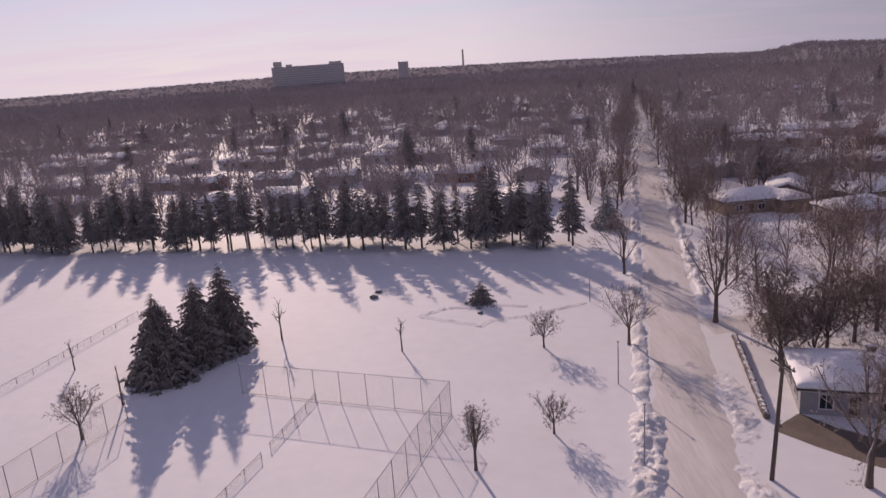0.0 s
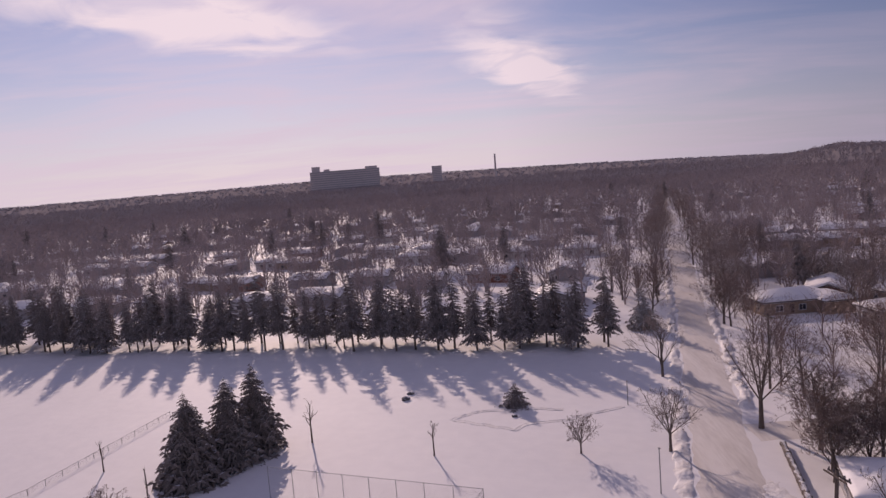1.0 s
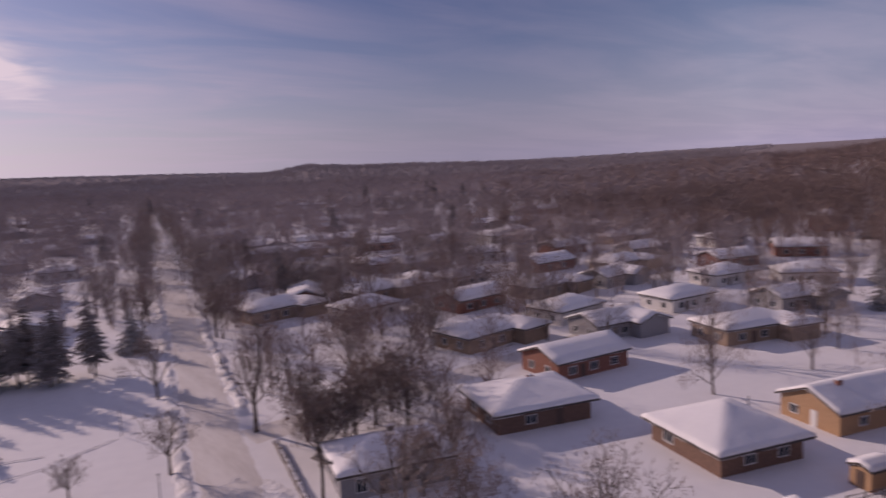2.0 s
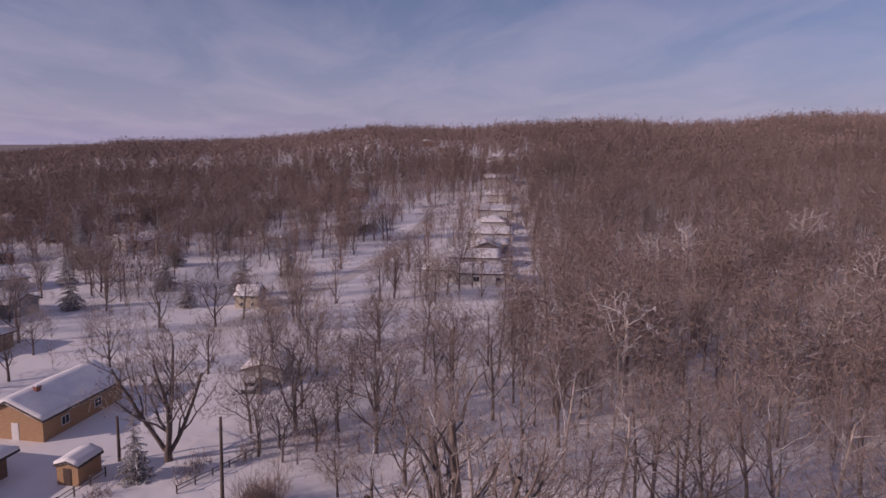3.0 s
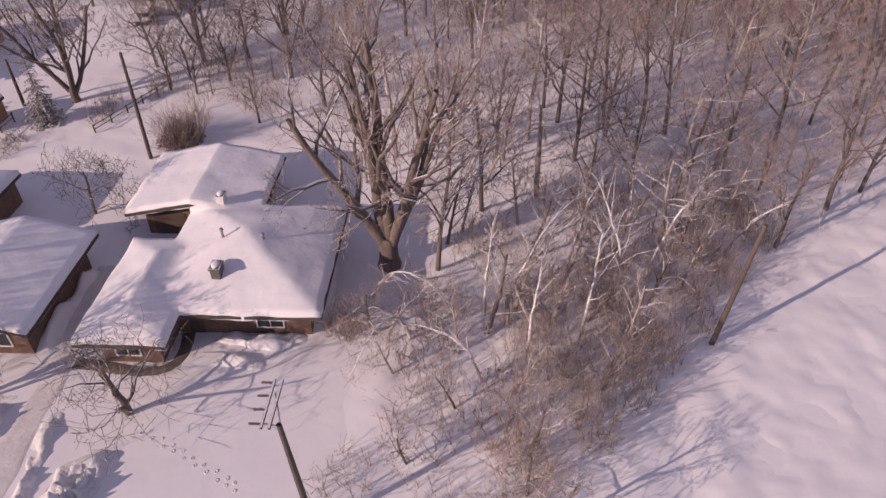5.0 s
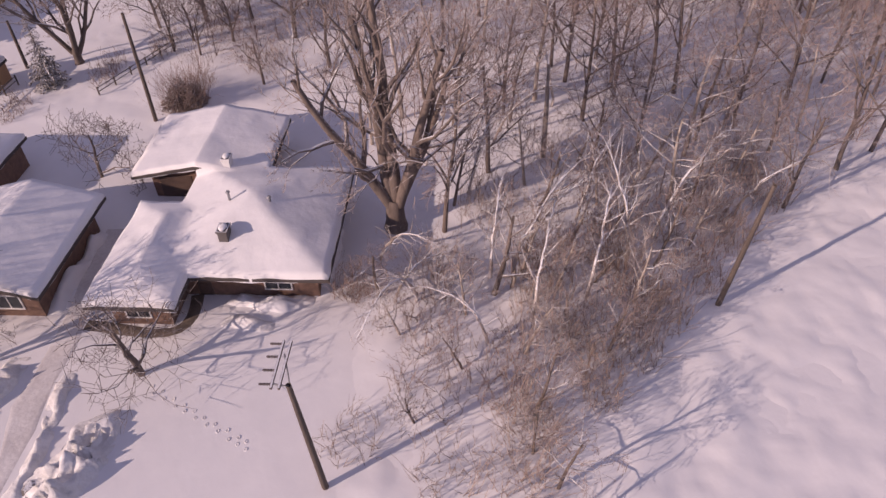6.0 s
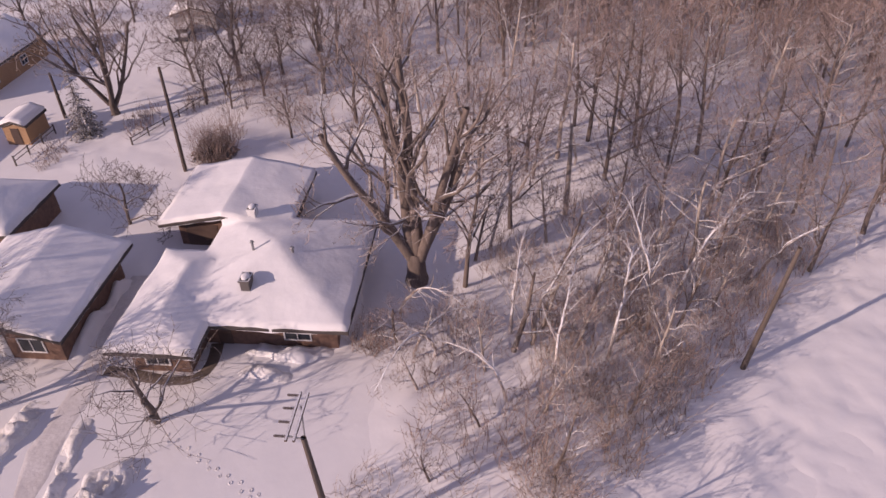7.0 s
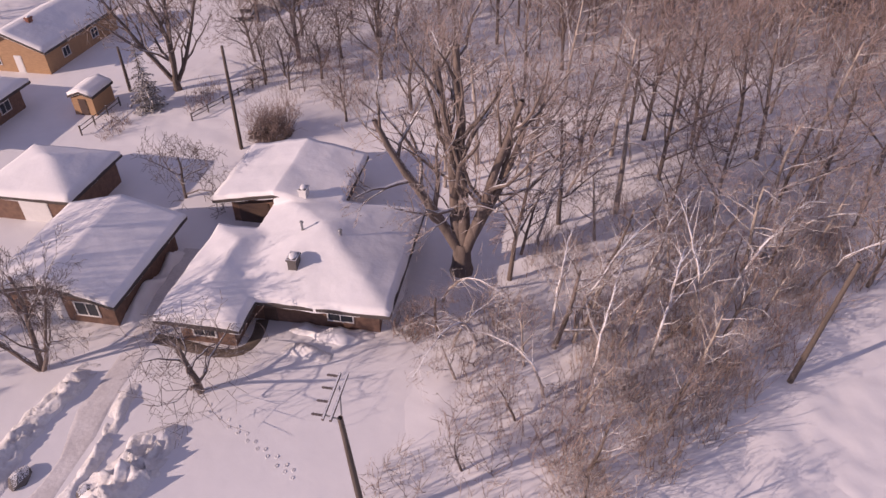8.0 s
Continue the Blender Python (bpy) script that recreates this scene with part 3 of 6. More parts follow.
snow_bank([(road_x(y) + 4.4, y) for y in range(92, 180, 6)], 2.2, 0.7, 3, "ploughed snow bank beyond the side street")
snow_bank([(road_x(y) - 4.3, y) for y in range(136, 240, 6)], 2.2, 0.7, 4, "ploughed snow bank by the far houses")
town_end()
snow_bank([(17.0, 22.6), (19.5, 21.4), (21.4, 21.2), (23.4, 22.2)], 3.2, 1.1, 5, "heap of shovelled snow at the driveway's mouth", rugged=1.3)
snow_bank([(17.0, 24.0), (20.5, 24.2), (23.5, 24.2), (27.0, 24.4)], 1.3, 0.42, 16, "low shovelled bank along the driveway", rugged=1.0)
snow_bank([(17.0, 28.6), (20.5, 28.7), (24.0, 28.2), (28.0, 27.9)], 2.6, 0.6, 6, "heaped shovelled snow on the driveway's far side", rugged=1.2)
snow_bank([(30.4, 12.6), (30.6, 15.0), (30.3, 17.0)], 1.3, 0.55, 7, "low snow drift before the house front")


# ---- houses ----
def roof_arrays(rects, step, thick, lump, seed, drop=0.0):
    """A roof or its snow as a height field over rectangles (x0, x1, y0, y1, kind, eave, pitch)."""
    def axis(i, j):
        s = set()
        for r in rects:
            n = max(2, int(round((r[j] - r[i]) / step)))
            s |= {round(r[i] + (r[j] - r[i]) * k / n, 3) for k in range(n + 1)}
            s |= {round((r[i] + r[j]) / 2, 3)}
        s = sorted(s)
        keep = [s[0]]
        edges = {round(r[i], 3) for r in rects} | {round(r[j], 3) for r in rects} | {round((r[i] + r[j]) / 2, 3) for r in rects}
        for v in s[1:]:
            if v - keep[-1] > step * 0.4 or v in edges:
                keep.append(v)
        return keep
    X, Y = axis(0, 1), axis(2, 3)

    def top(x, y):
        best = None
        for x0, x1, y0, y1, kind, eave, slant in rects:
            if x0 - 1e-6 <= x <= x1 + 1e-6 and y0 - 1e-6 <= y <= y1 + 1e-6:
                dx, dy = min(x - x0, x1 - x), min(y - y0, y1 - y)
                d = min(dx, dy) if kind == "hip" else (dy if kind == "x" else (dx if kind == "y" else 0.0))
                z = eave + slant * max(d, 0)
                best = z if best is None else max(best, z)
        return best
    V, F, idx = [], [], {}

    def vert(i, j):
        if (i, j) not in idx:
            z = top(X[i], Y[j])
            idx[(i, j)] = len(V)
            jx, jy = (0.07 * lump / 0.09 * noise.noise((X[i] * 0.8, Y[j] * 0.8, seed + 9)), 0.07 * lump / 0.09 * noise.noise((X[i] * 0.8, Y[j] * 0.8, seed + 19))) if lump > 0 else (0, 0)
            V.append((X[i] + jx, Y[j] + jy, z - drop + thick + lump * noise.noise((X[i] * 0.35, Y[j] * 0.35, seed)) + 0.35 * lump * noise.noise((X[i] * 1.1, Y[j] * 1.1, seed))))
        return idx[(i, j)]
    cells = set()
    for i in range(len(X) - 1):
        for j in range(len(Y) - 1):
            if top((X[i] + X[i + 1]) / 2, (Y[j] + Y[j + 1]) / 2) is not None:
                cells.add((i, j))
                F.append((vert(i, j), vert(i + 1, j), vert(i + 1, j + 1), vert(i, j + 1)))
    low = {}

    def lower(v):
        if v not in low:
            x, y, z = V[v]
            low[v] = len(V)
            V.append((x, y, z - thick - lump * 0.6 - 0.02))
        return low[v]
    for i, j in cells:
        for (di, dj), (a, b) in {(-1, 0): ((i, j + 1), (i, j)), (1, 0): ((i + 1, j), (i + 1, j + 1)), (0, -1): ((i, j), (i + 1, j)), (0, 1): ((i + 1, j + 1), (i, j + 1))}.items():
            if (i + di, j + dj) not in cells:
                va, vb = vert(*a), vert(*b)
                F.append((va, lower(va), lower(vb), vb))
    return V, F


def drift(pts, width, height, seed, label):
    ob = snow_bank(pts, width, height, seed, label)
    ob.data.materials[0] = SNOW
    ob.name = "snow_drift"
    return tagged(ob, label, "snow drift", "drifts against walls")


def window_part(parent, x, y, z, w, h, face, trim=None, plain=False):
    """A window standing proud of a wall: frame with a pane in it. face: the wall's outward direction."""
    bm = bmesh.new()
    t, d = 0.09, 0.07
    if plain:
        box(bm, -w / 2, w / 2, -0.02, 0.05, -h / 2, h / 2)
    for u0, u1, z0, z1 in () if plain else ((-w / 2 - t, -w / 2, -h / 2 - t, h / 2 + t), (w / 2, w / 2 + t, -h / 2 - t, h / 2 + t), (-w / 2, w / 2, h / 2, h / 2 + t), (-w / 2, w / 2, -h / 2 - t, -h / 2), (-0.03, 0.03, -h / 2, h / 2)):
        box(bm, u0, u1, -0.02, d, z0, z1)
    turn = {"x+": -90, "x-": 90, "y+": 0, "y-": 180}[face]
    fr = part("window", bm, trim or WHITE_TRIM, parent)
    fr.matrix_local = pose(x, y, z, 0, 0, turn)
    if plain:
        fr.data.materials.append(GLASS_DARK)
        for p in fr.data.polygons:
            p.material_index = 1
        return fr
    bm = bmesh.new()
    box(bm, -w / 2, w / 2, -0.01, 0.025, -h / 2, h / 2)
    part("pane", bm, GLASS_DARK, fr)
    return fr


def door_part(parent, x, y, z, w, h, face, mat, name="door"):
    bm = bmesh.new()
    box(bm, -w / 2, w / 2, -0.02, 0.05, 0, h, 0.01)
    n = 4 if name == "garage_door" else 2
    for k in range(n):
        box(bm, -w / 2 + 0.12, w / 2 - 0.12, 0.05, 0.065, h * k / n + 0.08, h * (k + 1) / n - 0.05)
    ob = part(name, bm, mat, parent)
    ob.matrix_local = pose(x, y, z, 0, 0, {"x+": -90, "x-": 90, "y+": 0, "y-": 180}[face])
    return ob


def house(x, y, rz, rects, eave, pitch, wall, label, group="", windows=(), doors=(), chimneys=(), step=1.2, snow=0.28, over=0.5, lump=0.06, seed=0, vents=(), z=None, name="house", plain=False):
    """A low house: walls, roof deck, the snow on it, windows, doors and chimneys. rects: (x0, x1, y0, y1, kind[, pitch])."""
    root = thing(name, x, y, (ground_z(x, y) if z is None else z) - 0.05, rz, label, "house", group)
    rects = [(*r, pitch)[:6] for r in rects]
    for x0, x1, y0, y1, kind, slant in rects:
        bm = bmesh.new()
        rise = slant * ((y1 - y0) / 2 + over) if kind == "x" else (slant * ((x1 - x0) / 2 + over) if kind == "y" else 0)
        box(bm, x0, x1, y0, y1, -0.3, eave + 0.1)
        if kind in ("x", "y"):
            e = eave + 0.1
            ym, xm = (y0 + y1) / 2, (x0 + x1) / 2
            for c in ((x0, x1) if kind == "x" else (y0, y1)):
                s = 0.2 if c in (x0, y0) else -0.2
                if kind == "x":
                    tri = [(c, y0, e), (c, y1, e), (c, ym, e + rise - 0.3)]
                    tri2 = [(c + s, p[1], p[2]) for p in tri]
                else:
                    tri = [(x0, c, e), (x1, c, e), (xm, c, e + rise - 0.3)]
                    tri2 = [(p[0], c + s, p[2]) for p in tri]
                a = [bm.verts.new(p) for p in tri]
                b = [bm.verts.new(p) for p in tri2]
                bm.faces.new(a)
                bm.faces.new(b[::-1])
                for k in range(3):
                    bm.faces.new((a[k], b[k], b[(k + 1) % 3], a[(k + 1) % 3]))
        bmesh.ops.recalc_face_normals(bm, faces=bm.faces)
        part("wall", bm, wall, root)
    R = [(x0 - over, x1 + over, y0 - over, y1 + over, kind, eave, slant) for x0, x1, y0, y1, kind, slant in rects]
    v, f = roof_arrays(R, step, 0.22, 0.0, seed)
    link_mesh("roof", v, f, ROOF_EDGE, root, "dark shingle roof edge under the snow")
    R2 = [(x0 + 0.05, x1 - 0.05, y0 + 0.05, y1 - 0.05, k, e, p) for x0, x1, y0, y1, k, e, p in R]
    v, f = roof_arrays(R2, step, 0.22 + snow, lump, seed + 3)
    link_mesh("roof_snow", v, f, ROOF_SNOW, root, "thick smooth snow lying on the roof", smooth=True)
    for w in windows:
        window_part(root, *w, plain=plain)
    for d in doors:
        door_part(root, *d)
    for cx, cy, cz, ch, cw, mat in chimneys:
        bm = bmesh.new()
        box(bm, cx - cw / 2, cx + cw / 2, cy - cw * 0.35, cy + cw * 0.35, cz - 1.0, cz + ch, 0.02)
        box(bm, cx - cw / 2 - 0.06, cx + cw / 2 + 0.06, cy - cw * 0.35 - 0.06, cy + cw * 0.35 + 0.06, cz + ch - 0.16, cz + ch)
        ch_ob = part("chimney", bm, mat, root)
        bm = bmesh.new()
        bmesh.ops.create_icosphere(bm, subdivisions=2, radius=0.5, matrix=Matrix.Translation((cx, cy, cz + ch + 0.02)) @ Matrix.Diagonal((cw * 0.95, cw * 0.65, 0.28, 1)))
        part("snow_cap", bm, ROOF_SNOW, ch_ob, "cap of snow", smooth=True)
    for vx, vy, vz in vents:
        bm = bmesh.new()
        bmesh.ops.create_cone(bm, segments=10, radius1=0.09, radius2=0.09, depth=1.0, cap_ends=True, matrix=Matrix.Translation((vx, vy, vz)))
        bmesh.ops.create_cone(bm, segments=10, radius1=0.16, radius2=0.10, depth=0.12, cap_ends=True, matrix=Matrix.Translation((vx, vy, vz + 0.5)))
        part("vent_pipe", bm, METAL, root)
    return root


# the house under the camera, its wings turned to the driveway
house(0, 0, 0, [(33.3, 43.4, 10.3, 20.1, "hip"), (30.5, 38.8, 19.4, 23.2, "hip"), (44.2, 50.9, 16.8, 25.3, "x", 0.2)], 2.35, 0.34, BRICK_BROWN,
      "low brown brick house with an L-shaped snow-covered roof", "houses along the road", step=0.45, snow=0.36, lump=0.13, seed=4, z=0.0,
      over=1.05,
      windows=[(33.3, 13.0, 1.3, 1.7, 1.1, "x-"), (30.5, 21.5, 1.3, 1.5, 1.1, "x-"), (36.5, 10.3, 1.3, 1.4, 1.1, "y-"), (40.5, 10.3, 1.3, 1.4, 1.1, "y-")],
      # rear wing's dark garage door stands for a recess, its shade in the paint
      doors=[(33.3, 18.0, 0.05, 0.95, 2.05, "x-", DOOR_PAINT_AND_RECESS), (44.2, 23.4, 0.05, 2.6, 2.0, "x-", DOOR_PAINT_AND_RECESS, "garage_door")],
      chimneys=[(35.0, 16.45, 3.85, 0.75, 0.9, STONE), (43.8, 18.75, 3.4, 0.8, 0.8, WHITE_TRIM)], vents=[(37.9, 14.0, 4.45), (38.2, 16.9, 4.6)])
house(0, 0, 0, [(31.0, 39.8, 28.2, 36.2, "x")], 2.4, 0.27, BRICK_BROWN, "low brick house beside the driveway with a snow-covered roof", "houses along the road", over=0.9, step=0.5, snow=0.32, lump=0.08, seed=7, z=0.0,
      windows=[(31.0, 30.2, 1.35, 1.6, 1.1, "x-")], doors=[(31.0, 33.2, 0.05, 2.6, 2.1, "x-", WHITE_TRIM, "garage_door")])
house(0, 0, 0, [(41.4, 48.2, 37.8, 45.2, "hip")], 2.4, 0.42, BRICK_BROWN, "square garage house with a snow-covered hipped roof", "houses along the road", step=0.5, snow=0.32, lump=0.08, seed=8, z=0.0,
      doors=[(41.4, 41.2, 0.05, 2.6, 2.1, "x-", WHITE_TRIM, "garage_door")])
house(0, 0, 0, [(49.2, 60.2, 55.6, 67.0, "hip")], 2.5, 0.40, BRICK_BROWN, "long low brick house with a snow-covered hipped roof", "houses along the road", over=0.9, step=0.6, snow=0.3, lump=0.08, seed=9, z=0.0,
      windows=[(49.2, 64.0, 1.4, 1.6, 1.1, "x-"), (53.0, 55.6, 1.4, 1.4, 1.0, "y-"), (57.5, 55.6, 1.4, 1.4, 1.0, "y-")], chimneys=[], vents=[(57.8, 61.0, 5.2)])
house(0, 0, 0, [(68.3, 83.0, 58.0, 66.6, "x")], 2.6, 0.42, SIDING_OCHRE, "long ochre-sided house with a snow-covered gable roof", "houses along the road", step=0.6, snow=0.3, lump=0.08, seed=10, z=0.0,
      windows=[(68.3, 64.6, 1.4, 1.2, 1.0, "x-"), (72.0, 58.0, 1.4, 1.2, 1.0, "y-"), (78.0, 58.0, 1.4, 1.2, 1.0, "y-")], doors=[(68.3, 61.6, 0.05, 0.95, 2.05, "x-", WHITE_TRIM)], chimneys=[(72.0, 61.5, 4.65, 0.6, 0.7, BRICK_RED)])
house(0, 0, 0, [(59.6, 63.2, 47.0, 49.4, "x")], 2.0, 0.35, SIDING_OCHRE, "small ochre wooden shed with snow on its roof", step=0.5, snow=0.3, over=0.2, seed=11, z=0.0, name="garden_shed",
      doors=[(59.6, 48.2, 0.05, 0.9, 1.8, "x-", DOOR_PAINT_AND_RECESS)])
town_begin()
# the yard trees' shade is put into the grey of its whitish walls
house(31.4, 61.0, -17, [(0, 12.5, 0, 8.8, "hip")], 2.6, 0.36, SIDING_GREY, "whitish house greyed for tree shade, with white windows beside the bare lawn", "houses along the road", step=0.6, snow=0.3, over=0.4, lump=0.1, seed=12, z=0.0,
      windows=[(0, 2.2, 1.45, 1.3, 1.2, "x-"), (0, 5.6, 1.45, 1.3, 1.2, "x-"), (2.2, 0, 1.45, 1.1, 1.4, "y-"), (7.6, 0, 1.45, 1.6, 1.2, "y-")], doors=[(4.6, 0, 0.05, 0.95, 2.05, "y-", DOOR_PAINT_AND_RECESS)], chimneys=[(7.0, 5.6, 4.1, 0.9, 0.7, STONE)])

town_end()

drift([(32.7, 10.4), (32.6, 14.0), (32.7, 17.2)], 1.6, 0.85, 21, "snow drifted up against the house front")
drift([(33.0, 10.5), (38.0, 10.5), (43.6, 10.5)], 1.6, 0.8, 22, "snow drifted up against the side wall")
drift([(31.0, 27.9), (36.0, 27.8), (40.0, 27.9)], 1.5, 0.9, 24, "snow drifted up along the neighbouring wall")

# the rows of houses further off share a few builds
HOUSE_KINDS = []
kind_specs = [
    ([(-7, 7, -4.5, 4.5, "x")], 2.7, 0.36, BRICK_RED, "brick bungalow with a snow-covered gable roof"),
    ([(-6.5, 6.5, -4.5, 4.5, "hip")], 2.7, 0.36, SIDING_WHITE, "white-sided bungalow with a snow-covered hipped roof"),
    ([(-7.5, 5, -4.2, 4.2, "x"), (0, 7, -7, 2, "y")], 2.7, 0.36, SIDING_GREY, "grey-sided house with crossing snow-covered gables"),
    ([(-5.5, 5.5, -4.5, 4.5, "y")], 4.0, 0.5, SIDING_CREAM, "cream two-storey house with a snow-covered roof"),
    ([(-8, 8, -4.5, 4.5, "hip"), (3, 9.5, -7.5, 1, "hip")], 2.7, 0.32, BRICK_TAN, "wide tan brick house with a snow-covered roof"),
    ([(-5, 5, -5, 5, "hip")], 5.0, 0.42, BRICK_RED, "square brick two-storey house with a snow-covered roof"),
    ([(-7, 7, -4.5, 4.5, "x")], 2.7, 0.36, SIDING_WHITE, "white-sided bungalow with a snow-covered gable roof"),
]


def far_house(i, x, y, rz):
    plain = math.hypot(x, y) > 235
    rects, eave, pitch, wall, label = kind_specs[i]
    z = ground_z(x, y)
    for k, ob in HOUSE_KINDS:
        if k == (i, plain):
            return copy_thing(ob, pose(x, y, z - 0.05, 0, 0, rz))
    x0, x1, y0, y1, _ = rects[0]
    wins = []
    for zz in ([1.4] if eave < 4 else [1.4, 3.7]):
        wins += [(x0 + (x1 - x0) * u, y0, zz, 1.4, 1.15, "y-") for u in (0.2, 0.5, 0.8)] + [(x0, (y0 + y1) / 2 + d, zz, 1.1, 1.1, "x-") for d in (-2, 2)] + [(x1, (y0 + y1) / 2 + d, zz, 1.1, 1.1, "x+") for d in (-2, 2)] + [(x0 + (x1 - x0) * u, y1, zz, 1.4, 1.15, "y+") for u in (0.3, 0.7)]
    rise = eave + pitch * 4.0
    if plain:
        wins = [w for w in wins if w[5] == 'y-']
    ob = house(x, y, rz, rects, eave, pitch, wall, label, "suburban houses", windows=wins, doors=[] if plain else [((x0 + x1) / 2 - 2.2, y0, 0.05, 0.95, 2.05, "y-", DOOR_PAINT_AND_RECESS)],
               chimneys=[(x0 + (x1 - x0) * 0.62, 0.6, rise - 0.5, 1.2, 0.8, BRICK_RED)], step=1.6, snow=0.3, lump=0.08, seed=30 + i, plain=plain)
    HOUSE_KINDS.append(((i, plain), ob))
    return ob


taken = []


def clear_of(x, y, d=9.0):
    x, y = world_xy(x, y)
    return all((x - a) ** 2 + (y - b) ** 2 > d * d for a, b in taken)


rh = random.Random(5)
u_dir = Vector((0.243, 0.970))
v_dir = Vector((0.970, -0.243))
heading = math.degrees(math.atan2(v_dir.y, v_dir.x))
town_begin()
# streets that cross the road, with houses on both sides
for s in (172, 206, 258, 294, 350, 388, 446, 486, 548, 590, 660):
    for k in range(-16, 17):
        off = k * 22 + (11 if k >= 0 else -11) + rh.uniform(-6, 6)
        p = Vector((6.0, 0)) + u_dir * (s + rh.uniform(-6, 6)) + v_dir * off
        a = math.degrees(math.atan2(p.x, p.y))
        if not (-37 < a < 47) or abs(off) < 13 or (a > 30 and p.length > 420) or p.length > 640:
            continue
        if rh.random() < 0.2:
            continue
        far_house(rh.choice((1, 1, 2, 1, 2, 0, 2, 4)), p.x, p.y, heading + rh.choice((0, 0, 180, 90)) + rh.uniform(-14, 14))
        taken.append(world_xy(p.x, p.y))
# houses right of the road between the side street and the first cross street
for x, y, i in ((82, 98, 4), (106, 100, 1), (78, 134, 1), (100, 124, 0), (122, 122, 4), (64, 150, 4), (90, 150, 4), (116, 148, 1), (142, 118, 2), (160, 130, 4)):
    far_house(i, x, y, 5 + rh.uniform(-5, 5))
    taken.append(world_xy(x, y))
town_end()
# houses between the town's grid and the valley
house(0, 0, 0, [(33.5, 46.5, 76.0, 86.5, "hip")], 2.6, 0.3, BRICK_BROWN, "low dark brick house with a broad snow-covered roof", "houses along the road", over=0.9, step=0.7, snow=0.3, lump=0.08, seed=13, z=0.0,
      windows=[(33.5, 79.0, 1.4, 1.6, 1.1, "x-"), (33.5, 83.6, 1.4, 1.6, 1.1, "x-"), (38.0, 76.0, 1.4, 1.4, 1.0, "y-")], doors=[(42.0, 76.0, 0.05, 0.95, 2.05, "y-", DOOR_PAINT_AND_RECESS)], chimneys=[(41.0, 82.0, 4.1, 0.8, 0.8, BRICK_RED)])
taken.append((40, 81))
for x, y, i, rz in ((56, 96, 0, 10), (74, 112, 2, 8), (64, 134, 1, 12), (92, 98, 4, 0), (98, 124, 1, 10), (88, 146, 0, 14), (118, 112, 2, 0), (124, 140, 1, 5), (112, 168, 4, 10), (92, 182, 1, 14), (142, 158, 0, 0), (136, 190, 2, 10), (168, 190, 1, 0), (150, 222, 4, 10), (120, 212, 0, 12), (186, 232, 1, 0), (160, 262, 2, 8), (206, 268, 0, 0), (128, 252, 1, 12), (240, 248, 2, -10), (190, 306, 1, 5), (250, 310, 4, 0), (152, 312, 2, 10)):
    if clear_of(x, y, 13.0):
        far_house(i, x, y, rz)
        taken.append((x, y))
# houses up the valley, below the wooded hill
far_house(3, 140, 66, 10).scale = (0.55, 0.55, 0.62)
taken.append((140, 66))
for x, y, i, rz in ((201, 132, 6, -25), (219, 93, 1, 0), (243, 75.5, 2, 5), (177, 19, 6, 96), (181, 31, 1, 5), (198, 25, 6, 96), (216, 24, 2, 8), (238, 24.5, 6, 96), (262, 26, 1, 6), (288, 28.5, 6, 96), (325, 31, 1, 6), (368, 34.5, 6, 96), (408, 37, 1, 6), (448, 39, 6, 96),
                    (170, 160, 0, -35), (250, 170, 2, -30), (300, 130, 1, -20), (330, 100, 0, 0), (140, 130, 1, -30), (300, 200, 4, -30), (215, 190, 5, -35), (380, 110, 2, 0), (520, 90, 4, 10), (560, 110, 0, 10), (628, 180, 1, 10)):
    far_house(i, x, y, rz)
    taken.append(world_xy(x, y))


# ---- trees of the park ----
rt = random.Random(11)
town_begin()
for x, y, h, w, seed in ((-36.1, 79.2, 11.0, 3.7, 1), (-33.0, 84.0, 11.2, 3.5, 2), (-30.8, 87.8, 11.8, 3.5, 3)):
    conifer("spruce", x, y, 0, seed, h, w, "dense dark spruce standing in the snowy park", "three park spruces", skirt=0.05, tiers=42, per=18, gaps=0.02, needles=NEEDLE_DARK)

PINES = []
row_a, row_b = Vector((-128.0, 162.0)), Vector((21.9, 127.6))
for lane, (off, count) in enumerate(((0.0, 39), (6.0, 35))):
    for i in range(count):
        f = (i + rt.uniform(-0.28, 0.28)) / (count - 1)
        p = row_a.lerp(row_b, min(max(f, 0), 1)) + Vector((rt.uniform(-0.6, 0.6), off + rt.uniform(-1.4, 1.4)))
        k = rt.randrange(5)
        found = [o for kk, o in PINES if kk == k]
        sc = rt.uniform(0.72, 1.14)
        if found:
            ob = copy_thing(found[0], pose(p.x, p.y, -0.1, rt.uniform(-2, 2), rt.uniform(-2, 2), rt.uniform(0, 360)))
            ob.scale = (sc, sc, sc)
        else:
            ob = conifer("pine", p.x, p.y, 0, 20 + k, 14.4, (2.4, 2.8, 2.3, 3.0, 2.6)[k], "tall dark pine with a bare lower trunk", "row of pines", skirt=(0.24, 0.2, 0.28, 0.18, 0.25)[k], tiers=29, per=12, gaps=(0.27, 0.22, 0.38, 0.2, 0.42)[k], full=0.56)
            PINES.append((k, ob))
conifer("spruce", 31.3, 141.4, 0, 41, 9.5, 2.8, "young snowy spruce beside the road", skirt=0.04, tiers=26, per=12, needles=NEEDLE_SNOWY)


